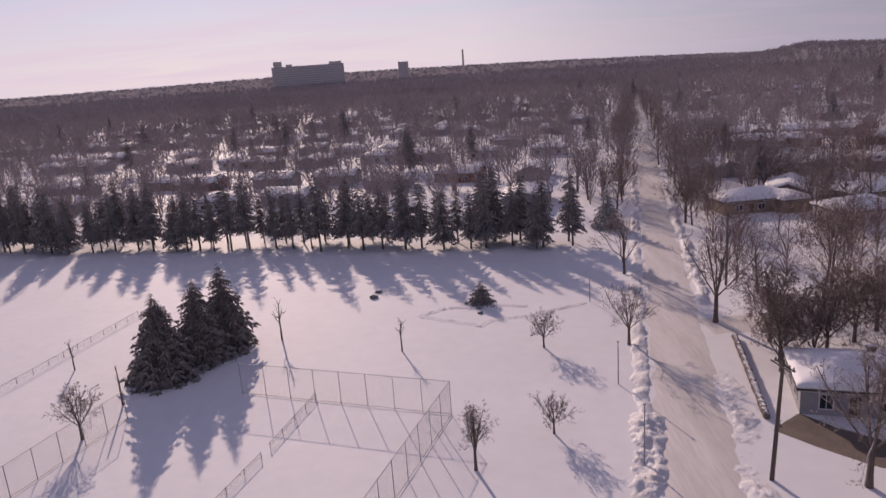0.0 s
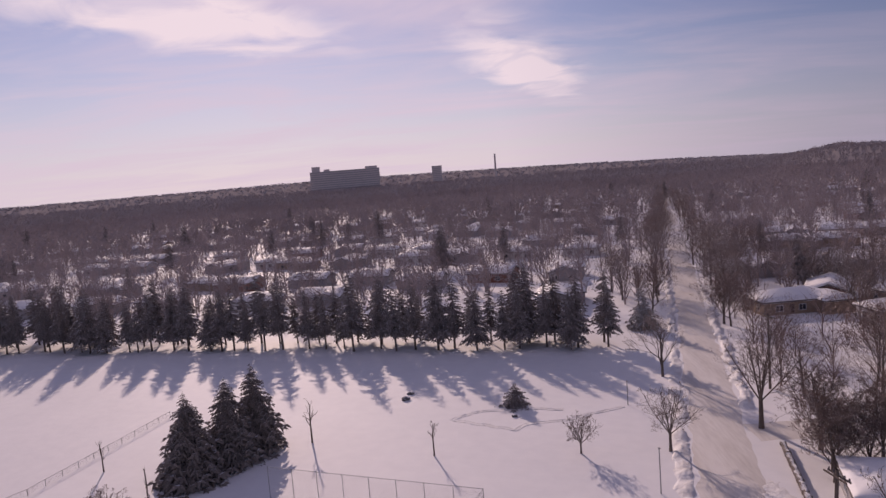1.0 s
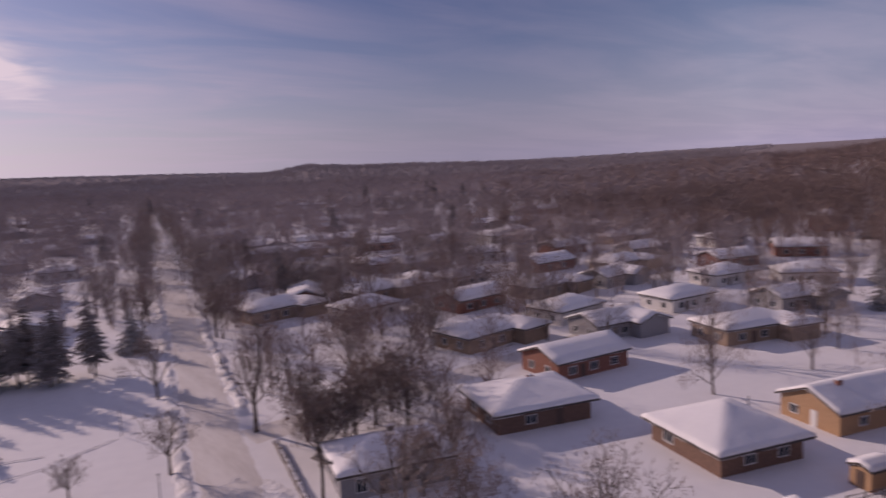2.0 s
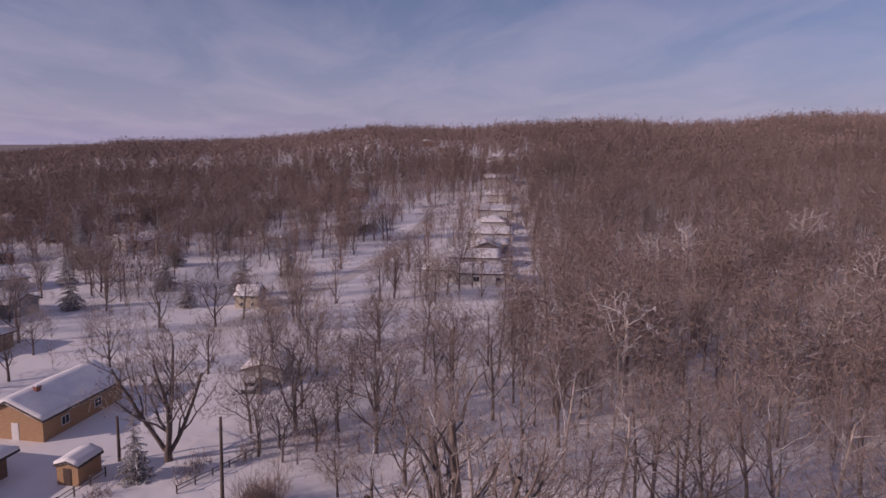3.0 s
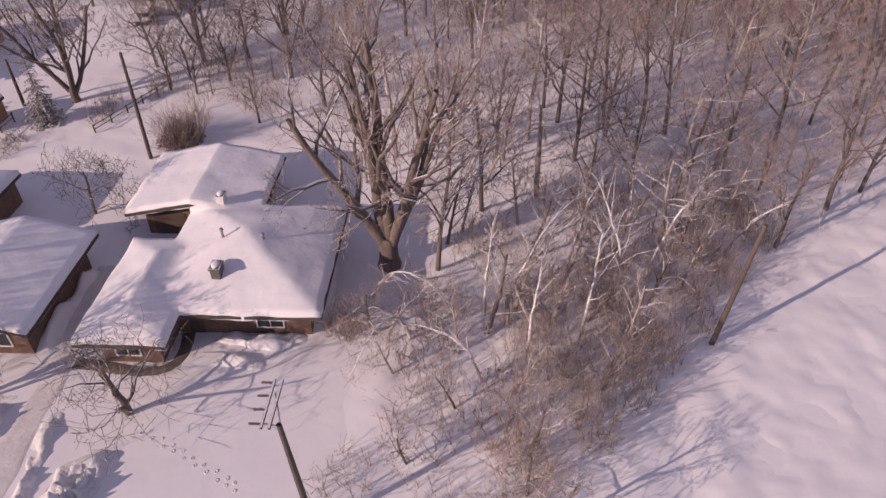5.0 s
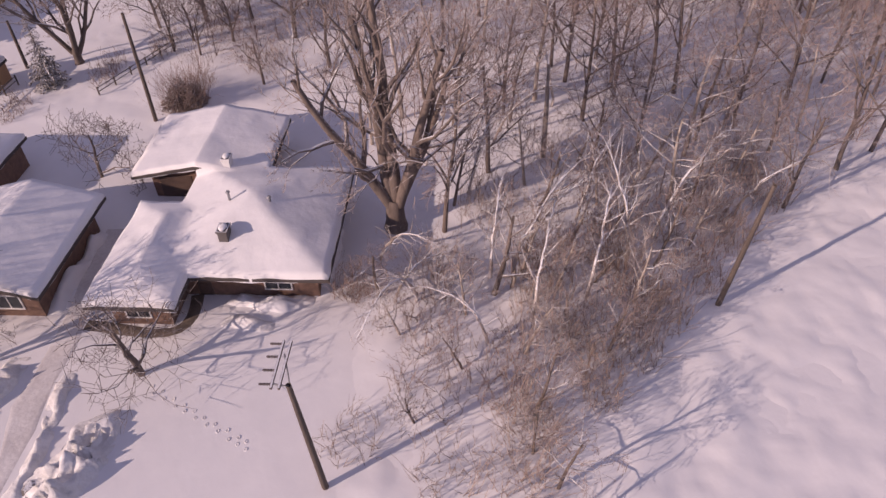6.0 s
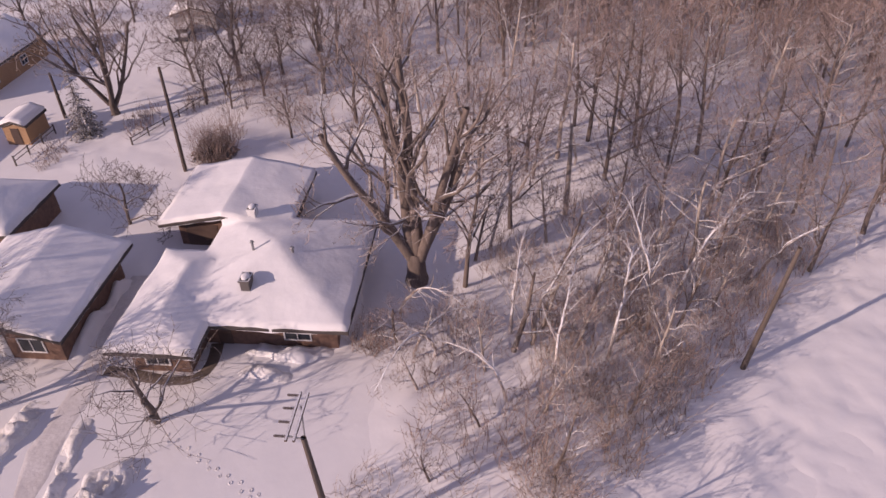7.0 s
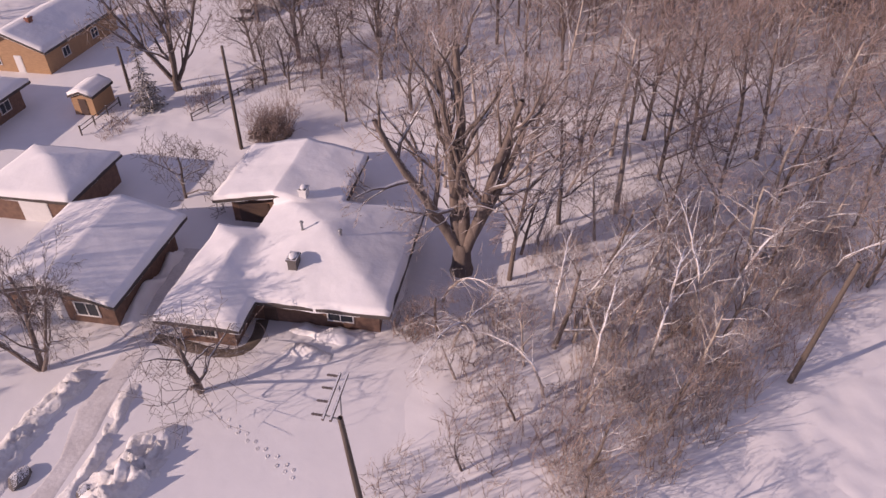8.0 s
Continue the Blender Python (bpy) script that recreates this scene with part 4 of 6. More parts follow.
def small_tree(x, y, h, seed, style, label, bark=None, twig=None, thick=1.6):
    st = {"round": dict(fork=0.30, limbs=11, rise=0.55, spread=0.60, kids=5, ratio=0.66),
          "flat": dict(fork=0.30, limbs=8, rise=0.5, spread=0.72, kids=5, ratio=0.75),
          "vase": dict(fork=0.16, limbs=9, rise=0.86, spread=0.36, kids=5, ratio=0.72),
          "thin": dict(fork=0.40, limbs=9, rise=0.75, spread=0.42, kids=4, ratio=0.36),
          "pole": dict(fork=0.55, limbs=3, rise=0.85, spread=0.25, kids=2, ratio=0.3)}[style]
    return bare_tree("tree", x, y, ground_z(x, y), grow(seed, h, h * (0.014 if style != "vase" else 0.020) + 0.02, levels={"vase": 5, "pole": 3}.get(style, 4), **st), bark or BARK_DARK, twig or TWIG, label, thick=thick, wedge=0.02 if style == 'vase' else 0.0)


def fan_tree(x, y, h, seed, wide, label, twig=None, stems_n=8, thick=1.3, fuzzy=False):
    """A tree whose limbs fan out of a short trunk; fuzzy: a broad crown dense with fine twigs."""
    rr = random.Random(seed)
    parts_ = [(h * rr.uniform(0.86, 1.06), h * 0.006 + 0.014, wide * (0.25 + 0.75 * (k % 2)) * math.cos(k * 2.4), wide * (0.25 + 0.75 * (k % 2)) * math.sin(k * 2.4), 0, 0) for k in range(stems_n)]
    how = dict(limbs=9, rise=0.54, spread=0.56, kids=6, ratio=0.54, wobble=0.2) if fuzzy else dict(limbs=8, rise=0.6, spread=0.5, kids=5, ratio=0.46, wobble=0.14)
    g = stems(seed, parts_, foot=h * (0.16 if fuzzy else 0.24), bole=h * 0.018 + 0.02, levels=4, fork=0.18, **how)
    return bare_tree("tree", x, y, ground_z(x, y), g, BARK_DARK, twig or TWIG, label, thick=thick, wedge=0.018 if fuzzy else 0.019)


for x, y, h, wide, label in ((-39.1, 64.9, 6.4, 0.9, "small bare tree with a rounded crown in snow"), (10.0, 81.0, 5.2, 1.0, "small round-crowned bare tree in snow"), (8.1, 60.2, 4.6, 1.5, "small spreading bare tree in snow"),
                             (20.2, 80.2, 8.6, 1.0, "bare vase-shaped tree beside the road"), (32.6, 85.5, 14.5, 0.8, "large bare forked tree at the street corner"), (-45.5, 58.0, 5.0, 0.6, "small bare tree at the park's edge"), (0.5, 54.8, 6.6, 0.22, "narrow upright bare tree by the fence")):
    fan_tree(x, y, h, int(abs(x * 9 + y * 5)), wide, label)
for x, y, h, style, label in (
        (-49.4, 83.6, 6.0, "thin", "thin bare sapling in the snowy park"),
        (-38.2, 72.3, 7.6, "pole", "slim upright bare sapling in snow"), (-24.1, 89.4, 8.4, "thin", "slender leaning bare sapling in the park"),
        (-7.5, 82.7, 6.4, "thin", "thin bare sapling with a long shadow"),
        (26.7, 108.9, 11.0, "vase", "bare tree beside the snowy road"),
):
    small_tree(x, y, h, int(abs(x * 7 + y * 3)), style, label)
for x, y, h in ((36.3, 78.3, 12.5), (34.9, 72.7, 10.5), (45.3, 76.7, 11.5), (47.0, 140.7, 13), (57.2, 104.8, 12), (33.9, 70.2, 10.0), (41.0, 74.5, 11.0), (49.5, 79.5, 12.0), (38.0, 71.5, 10.5), (46.5, 71.0, 11.0)):
    fan_tree(x, y, h * 0.92, int(x * 11 + y), 0.8, "bare brown tree in a snowy front yard", TWIG_RED, 7, 1.9, fuzzy=True)

for x, y, h in ((38.5, 56.5, 9.0), (43.0, 57.5, 10.0), (36.0, 47.0, 10.5)):
    fan_tree(x, y, h, int(x * 11 + y), 0.8, "bare brown tree in a snowy front yard", TWIG_RED, 6, 1.3, fuzzy=True)
fan_tree(31.0, 49.0, 13.0, 77, 0.8, "tall bare tree in the snowy front yard", TWIG, 8, 2.0)

# ---- templates for yard and woodland trees ----
MID = []


def mid_tree(k, x, y, rz, sc, label, group, z=None):
    z = ground_z(x, y) if z is None else z
    for kk, ob in MID:
        if kk == k:
            t = copy_thing(ob, pose(x, y, z - 0.1, 0, 0, rz))
            t.scale = (sc, sc, sc * (0.92 + 0.16 * ((x * 13 + y * 7) % 1.0)))
            return tagged(t, label, "tree", group)
    style = (dict(fork=0.14, limbs=9, rise=0.72, spread=0.48, kids=5, ratio=0.80), dict(fork=0.20, limbs=9, rise=0.62, spread=0.56, kids=5, ratio=0.76),
             dict(fork=0.30, limbs=9, rise=0.62, spread=0.54, kids=5, ratio=0.62), dict(fork=0.22, limbs=9, rise=0.58, spread=0.58, kids=5, ratio=0.66),
             dict(fork=0.32, limbs=9, rise=0.55, spread=0.60, kids=5, ratio=0.60), dict(fork=0.18, limbs=10, rise=0.52, spread=0.62, kids=5, ratio=0.68))[k % 6]
    bark, twig = ((BARK_DARK, TWIG), (BARK_DARK, TWIG_RED), (BARK, NEAR_TWIG), (BARK_DARK, NEAR_TWIG), (BARK_PALE, NEAR_TWIG), (BARK_DARK, NEAR_TWIG))[k % 6]
    ob = bare_tree("tree", x, y, z, grow(100 + k, 13.0 if k < 2 else 16.5, 0.24 if k < 2 else 0.20, levels=4, **style), bark, twig, label, group, thick=1.5 if k < 2 else 1.2, rz=rz, wedge=0.022 if k < 2 else 0.014)
    ob.scale = (sc, sc, sc)
    MID.append((k, ob))
    return ob


ry = random.Random(21)
made = 0
while made < 58:
    x, y = ry.uniform(30, 165), ry.uniform(68, 225)
    if abs(x - road_x(y)) < 6 or not clear_of(x, y, 7.5) or abs(y - 85) < 4.5 or (x < 48 and y < 90):
        continue
    mid_tree(ry.randrange(2), x, y, ry.uniform(0, 360), ry.uniform(0.7, 1.05), "bare brown tree in a snowy yard", "yard trees")
    made += 1
for y in range(170, 520, 15):
    for side in (-1, 1):
        if ry.random() < 0.7:
            mid_tree(ry.randrange(2), road_x(y) + side * ry.uniform(4.6, 6.2), y + ry.uniform(-5, 5), ry.uniform(0, 360), ry.uniform(0.8, 1.2), "bare tree lining the snowy road", "road trees")
for y in range(120, 300, 16):
    for side in (-1, 1):
        if ry.random() < 0.8 and not (side < 0 and y < 140):
            mid_tree(ry.randrange(2), road_x(y) + side * ry.uniform(7, 9), y + ry.uniform(-3, 3), ry.uniform(0, 360), ry.uniform(0.8, 1.15), "bare tree lining the snowy road", "road trees")


town_end()

# ---- trees round the near houses ----
HERO = dict(levels=5, fork=0.14, limbs=7, rise=0.72, spread=0.46, kids=4, ratio=0.62, wobble=0.20)
bare_tree("tree", 40.6, 5.8, 0, stems(7, ((19.0, 0.44, -0.05, 0.52, -0.1, 0.3), (22.5, 0.46, 0.15, 0.24, 0.1, 0.15), (24.0, 0.52, 0.1, 0.0, 0.1, -0.1), (22.0, 0.42, -0.12, -0.24, -0.1, -0.35), (18.0, 0.34, 0.2, -0.58, 0.2, -0.4)), foot=2.4, bole=0.72, **HERO), BARK, TWIG,
          "huge old bare tree with many rising limbs beside the house", thick=1.5, wedge=0.022)
bare_tree("tree", 66.7, 41.5, 0, stems(12, ((17.0, 0.28, -0.1, 0.6, 0, 0.3), (18.5, 0.30, 0.2, 0.2, 0.2, 0.1), (18.0, 0.30, -0.2, -0.15, -0.2, -0.1), (16.0, 0.26, 0.1, -0.6, 0, -0.3)), foot=1.2, bole=0.42, **HERO), BARK_DARK, TWIG, "large bare vase-shaped tree behind the shed", thick=1.7, wedge=0.034)
conifer("snowy_cedar", 62.0, 42.3, 0, 55, 8.0, 1.5, "narrow evergreen laden with snow", skirt=0.03, tiers=26, per=10, needles=NEEDLE_SNOWY)
bare_tree("tree", 26.4, 20.1, 0, grow(15, 7.0, 0.24, levels=4, fork=0.08, limbs=8, rise=0.5, spread=0.70, kids=4, ratio=0.85, wobble=0.26, thin=1.6), BARK_DARK, TWIG_DARK, "small spreading bare tree in the front yard", thick=1.3)
bare_tree("tree", 26.4, 31.0, 0, stems(16, ((11.0, 0.17, -0.2, 0.5, 0, 0.1), (12.5, 0.19, 0.1, 0.0, 0.1, 0), (10.5, 0.15, 0.1, -0.5, 0, -0.1)), levels=4, fork=0.15, limbs=8, rise=0.72, spread=0.46, kids=5, ratio=0.62, thin=1.5), BARK, TWIG_DARK, "bare yard tree with snow on its limbs", thick=1.2)
bare_tree("tree", 46.7, 30.9, 0, grow(17, 7.0, 0.15, levels=4, fork=0.08, limbs=8, rise=0.5, spread=0.68, kids=4, ratio=0.85, wobble=0.2, thin=1.6), BARK_DARK, TWIG_DARK, "low spreading bare fruit tree between houses", thick=1.7)
bare_tree("tree", 103.7, 91.5, 0, grow(18, 13.5, 0.28, levels=4, fork=0.12, limbs=8, rise=0.8, spread=0.4, kids=5, ratio=0.75), BARK_DARK, TWIG, "bare tree in a snowy yard", thick=1.8)
bare_tree("tree", 33.4, 6.3, 0, grow(19, 6.0, 0.15, levels=4, fork=0.25, limbs=8, rise=0.35, spread=0.75, kids=5, ratio=0.75, wobble=0.22), BARK, TWIG_RED, "small snow-bent tree with hanging twigs", thick=1.0)
bare_tree("tree", 33.8, -1.4, 0, grow(23, 9.5, 0.2, levels=4, fork=0.2, limbs=8, rise=0.45, spread=0.62, kids=5, ratio=0.70, lean=(0.35, -0.3), wobble=0.2), BARK, TWIG, "leaning dark tree bent over by snow", thick=1.0, wedge=0.012)
bare_tree("tree", 41.5, -4.5, 0, grow(25, 10.0, 0.17, levels=4, fork=0.2, limbs=8, rise=0.5, spread=0.6, kids=5, ratio=0.66, lean=(0.1, -0.3), wobble=0.2), BARK, TWIG, "snowy woodland tree leaning to the clearing", thick=1.0, wedge=0.012)
v, f = tubes([(0, 0, 0, 0.1, 0.05, 4.5, 0.24, 0.2), (0.1, 0.05, 4.5, 0.0, 0.2, 8.6, 0.2, 0.1), (0.1, 0.1, 6.0, 0.9, 0.3, 6.8, 0.07, 0.03), (0.05, 0.15, 7.2, -0.6, 0.5, 7.7, 0.06, 0.02)], 8)
snag = thing("dead_trunk", 50.2, -5.7, -0.1, 0, "pale dead tree trunk broken off at the top", "tree")
link_mesh("trunk", v, f, BARK_PALE, snag, smooth=True)

for x, y, h, k in ((63.1, -8.6, 1.1, 3), (62.0, -12.9, 1.05, 5), (61.0, -18.7, 1.1, 2), (50.5, -17.5, 0.95, 4), (45.5, -9.0, 0.8, 3), (55.0, 2.0, 1.0, 2), (57.0, -2.5, 0.9, 5), (52.0, 9.0, 0.85, 4)):
    mid_tree(k, x, y, x * 17 % 360, h, "tall bare woodland tree with a dark trunk", "woodland trees")


# added below the view for the long shadows they throw over the clearing
for x, y, h in ((13.5, 1.5, 7.6), (15.2, -2.2, 7.2), (12.2, -3.4, 7.4), (11.0, 5.0, 6.5)):
    bare_tree("tree", x, y, 0, grow(int(60 + x * 3), h, 0.13, levels=4, fork=0.6, limbs=3, rise=0.85, spread=0.22, kids=2, ratio=0.3), BARK_DARK, TWIG, "slim bare tree added below the view for its shadow", thick=1.2)


# two trees added beyond the yard to streak the roofs with shadow
for x, y, h in ((29.0, 45.0, 12.5), (24.5, 42.0, 11.5)):
    fan_tree(x, y, h, int(x * 7 + y), 0.9, "bare tree added for its shadow on the roofs by the driveway", TWIG, 7, 1.5)


def in_clearing(x, y):
    return y < (-5.5 - (x - 20) * 0.55 if x < 38 else -15.4 - (x - 38) * 1.9) and x < 56


rw = random.Random(33)
placed, tries = [], 0
while len(placed) < 138 and tries < 16000:
    tries += 1
    r, a = math.sqrt(rw.uniform(40 ** 2, 135 ** 2)), rw.uniform(78, 134)
    x, y = r * math.sin(radians(a)), r * math.cos(radians(a))
    edge = 15 if x < 60 else (26 if x < 112 else 8)
    if in_clearing(x, y) or y > edge or (x < 54 and y > 3) or (x < 58 and y > 8 and x > 27):
        continue
    if any((x - p) ** 2 + (y - q) ** 2 < 20.0 for p, q in placed):
        continue
    placed.append((x, y))
    mid_tree(2 + rw.randrange(4), x, y, rw.uniform(0, 360), rw.uniform(0.7, 1.12), "bare woodland tree on the snowy slope", "woodland trees")
rv = random.Random(57)
made = 0
while made < 46:
    x, y = rv.uniform(96, 235), rv.uniform(24, 150)
    a = math.degrees(math.atan2(x, y))
    if not 52 < a < 84 or not clear_of(x, y, 9.0) or abs(y - (66 - 0.06 * x)) < 5:
        continue
    mid_tree(rv.randrange(2), x, y, rv.uniform(0, 360), rv.uniform(0.65, 1.15), "bare tree between the valley's snowy yards", "yard trees")
    made += 1
SNOWY = None
for x, y, sc in ((98.6, -9.0, 0.95), (186, -31, 1.1), (172, -22, 1.0), (150, -61, 1.1), (212, -66, 1.1), (126, -48, 0.9)):
    if SNOWY is None:
        SNOWY = bare_tree("tree", x, y, ground_z(x, y), grow(140, 19.0, 0.40, levels=3, fork=0.42, limbs=8, rise=0.6, spread=0.55, kids=4, ratio=0.62, wobble=0.26, thin=4.5), BARK_SNOWY, BARK_SNOWY, "pale snow-dusted tree standing out of the woods", "woodland trees", thick=1.5)
    else:
        copy_thing(SNOWY, pose(x, y, ground_z(x, y) - 0.1, 0, 0, x * 23 % 360)).scale = (sc, sc, sc)
for x, y, k, sc in ((69.6, 32.4, 0, 0.62), (68.6, 29.2, 1, 0.55), (72, 26.6, 0, 0.7), (81.3, 20.2, 1, 0.95), (75.5, 36.0, 1, 0.8), (88, 40.5, 0, 0.9), (62.5, 21.0, 1, 0.6), (66.0, 15.0, 0, 0.9), (77, 31, 0, 1.2), (85, 23, 1, 1.25), (73, 20, 0, 1.15), (95, 15, 1, 1.25), (84, 33, 0, 0.9), (90, 28, 1, 0.9), (98, 36, 0, 1.0), (78, 26, 1, 0.8), (72, 31, 0, 0.6), (112, 30, 1, 1.0), (105, 46, 0, 0.9), (95, 52, 1, 0.8),) + ((122, 48, 0, 1.0), (128, 62, 1, 0.9), (118, 74, 0, 1.0), (150, 60, 1, 0.9), (150, 40, 0, 0.9), (92, 66, 0, 0.9), (128, 92, 1, 1.0), (140, 104, 0, 1.0), (116, 104, 1, 0.9), (86, 78, 1, 0.9), (76, 88, 0, 1.0), (66, 76, 1, 0.85), (98, 84, 0, 0.7),):
    mid_tree(k, x, y, x * 31 % 360, sc, "bare tree in a snowy back yard", "yard trees")


for i, (x, y, h, lx, ly, pale) in enumerate(((19.6, -4.6, 7.0, 0.05, -0.1, 0), (21.6, -3.4, 6.0, 0.1, 0.1, 0), (24.2, -3.6, 7.5, 0.1, -0.2, 0), (28.6, -3.2, 7.0, 0.2, -0.3, 1), (31.8, 0.4, 6.5, 0.3, 0.2, 1), (30.0, 4.6, 5.5, -0.2, 0.3, 1), (27.4, 0.6, 5.0, 0.1, 0.3, 0), (36.2, -3.4, 8.0, 0.3, -0.3, 1), (38.8, -6.8, 8.5, 0.2, -0.4, 1), (35.0, -8.2, 6.0, 0.1, -0.4, 0), (40.8, -10.4, 8.0, 0.2, -0.3, 1), (43.2, 1.6, 9.0, 0.2, -0.2, 0), (46.0, -4.0, 9.0, 0.3, 0.2, 1),) + ((47.2, -13.6, 9.0, 0.1, -0.3, 1), (52.5, -20.5, 9.5, 0.2, -0.2, 1), (23.4, 3.2, 4.5, -0.1, 0.2, 0), (29.0, -8.4, 7.5, 0.1, -0.2, 0), (32.6, -10.4, 8.0, 0.2, -0.1, 1), (36.8, -12.6, 8.5, 0.1, -0.3, 0), (39.0, -15.4, 8.0, 0.2, -0.2, 1), (42.6, -15.8, 9.0, -0.1, -0.2, 0), (47.6, -20.8, 9.0, 0.2, -0.2, 1), (34.4, -5.6, 8.0, -0.1, -0.2, 1), (51.0, -24.5, 9.5, 0.1, -0.2, 0),)):
    bare_tree("sapling", x, y, 0, grow(300 + i, h, 0.035 + h * 0.011, levels=4, fork=0.22, limbs=9, rise=0.5, spread=0.58, kids=5, ratio=0.62, lean=(lx, ly), wobble=0.2), BARK_PALE if pale else BARK, TWIG if i % 2 else TWIG_RED,
              "snow-bent pale sapling in the thicket" if pale else "thin bare sapling in the thicket", "saplings", thick=1.0, wedge=0.010)


def bent_stem(seed, length, radius, heading_deg, bend):
    """A stem that rises, then arches over under the snow, with side shoots; as levels of segments."""
    rg = np.random.default_rng(seed)
    out = [[], [], [], []]
    c, s = math.cos(radians(heading_deg)), math.sin(radians(heading_deg))
    p, n = np.zeros(3), 14
    for i in range(n):
        f = i / n
        ang = radians(12) + bend * f ** 1.2
        d = np.array([math.sin(ang) * c, math.sin(ang) * s, math.cos(ang)]) + rg.normal(0, 0.11, 3)
        d /= np.linalg.norm(d)
        q = p + d * length / n
        q[2] = max(q[2], 0.15)
        r0, r1 = radius * (1 - 0.75 * f), radius * (1 - 0.75 * (f + 1 / n))
        out[0].append((*p, *q, r0, r1))
        if i > 2:
            for _ in range(2):
                e = d * 0.8 + rg.normal(0, 0.6, 3) + np.array([0, 0, 0.15])
                e /= np.linalg.norm(e)
                L = length * (0.10 + 0.16 * rg.random())
                m = p + (q - p) * rg.random()
                m2 = m + e * L * 0.5
                m3 = m2 + (e + rg.normal(0, 0.3, 3)) * L * 0.45
                out[1] += [(*m, *m2, r1 * 0.5, r1 * 0.35), (*m2, *m3, r1 * 0.35, r1 * 0.15)]
                for _ in range(4):
                    k = m + (m3 - m) * rg.random()
                    out[3].append((*k, *(k + rg.normal(0, 1, 3) * L * 0.22), 0.008, 0.004))
        p = q
    return out


rb = random.Random(91)
for i, (x, y, L, h, b) in enumerate(((34.4, -2.6, 10.5, -35, 1.35), (35.4, -1.2, 9.0, -10, 1.5), (38.0, -3.6, 10.0, -50, 1.4), (33.0, 3.8, 7.5, 150, 1.7), (32.6, 5.2, 7.0, -60, 1.8), (41.0, -7.4, 9.0, -30, 1.3), (43.6, -9.4, 8.5, 20, 1.4), (46.0, -16.6, 8.5, -60, 1.6), (47.5, -18.6, 8.0, -95, 1.7), (44.6, 0.4, 9.5, -25, 1.3), (49.2, -8.4, 9.0, -70, 1.3), (53.0, -12.6, 9.0, 30, 1.4), (56.0, -18.0, 9.5, -40, 1.3), (29.4, -1.0, 6.5, 70, 1.5), (52.4, -1.6, 9.0, -80, 1.4), (58.4, -7.0, 9.5, 10, 1.3),) + ((37.0, 6.6, 7.0, -120, 1.5), (33.6, -7.6, 10.0, -20, 1.4), (36.4, -10.6, 10.5, 15, 1.3), (39.8, -13.0, 10.0, -45, 1.5), (42.4, -19.4, 8.5, -75, 1.7), (31.4, -3.8, 9.0, -15, 1.35), (45.2, -12.4, 9.5, 5, 1.3), (48.6, 4.2, 8.5, -30, 1.4),)):
    bare_tree("bent_tree", x, y, 0, bent_stem(500 + i, L * 1.2, 0.055 + 0.007 * L, h, b * (1.35 + 0.3 * ((i * 7) % 5) / 4)), BARK_SNOWY if i % 2 else BARK_PALE, TWIG if i % 3 else TWIG_RED, "pale snow-laden stem arched over by the weight", "snow-bent trees", thick=1.2)


# ---- brush ----
def brush(x, y, rx, ry_, h, count, seed, mat, label, name="brush"):
    """A thicket of thin stems that lean out of the snow."""
    rg = np.random.default_rng(seed)
    segs = []
    for i in range(count):
        a, q = rg.random() * 6.283, math.sqrt(rg.random())
        p = np.array([math.cos(a) * q * rx, math.sin(a) * q * ry_, -0.05])
        d = np.array([rg.normal(0, 0.35), rg.normal(0, 0.35), 1.0])
        L = h * (0.5 + 0.7 * rg.random())
        for j in range(3):
            d = d + rg.normal(0, 0.18, 3)
            d /= np.linalg.norm(d)
            e = p + d * L / 3
            segs.append((*p, *e, 0.022 - 0.005 * j, 0.017 - 0.005 * j))
            for _ in range(2):
                t = d + rg.normal(0, 0.6, 3)
                t /= np.linalg.norm(t)
                m = p + (e - p) * rg.random()
                segs.append((*m, *(m + t * L * 0.22), 0.010, 0.004))
            p = e
    v, f = tubes(segs, 3)
    ob = link_mesh(name, v, f, mat)
    ob.location = (x, y, ground_z(x, y))
    return tagged(ob, label, "brush", "thickets", "stuff")


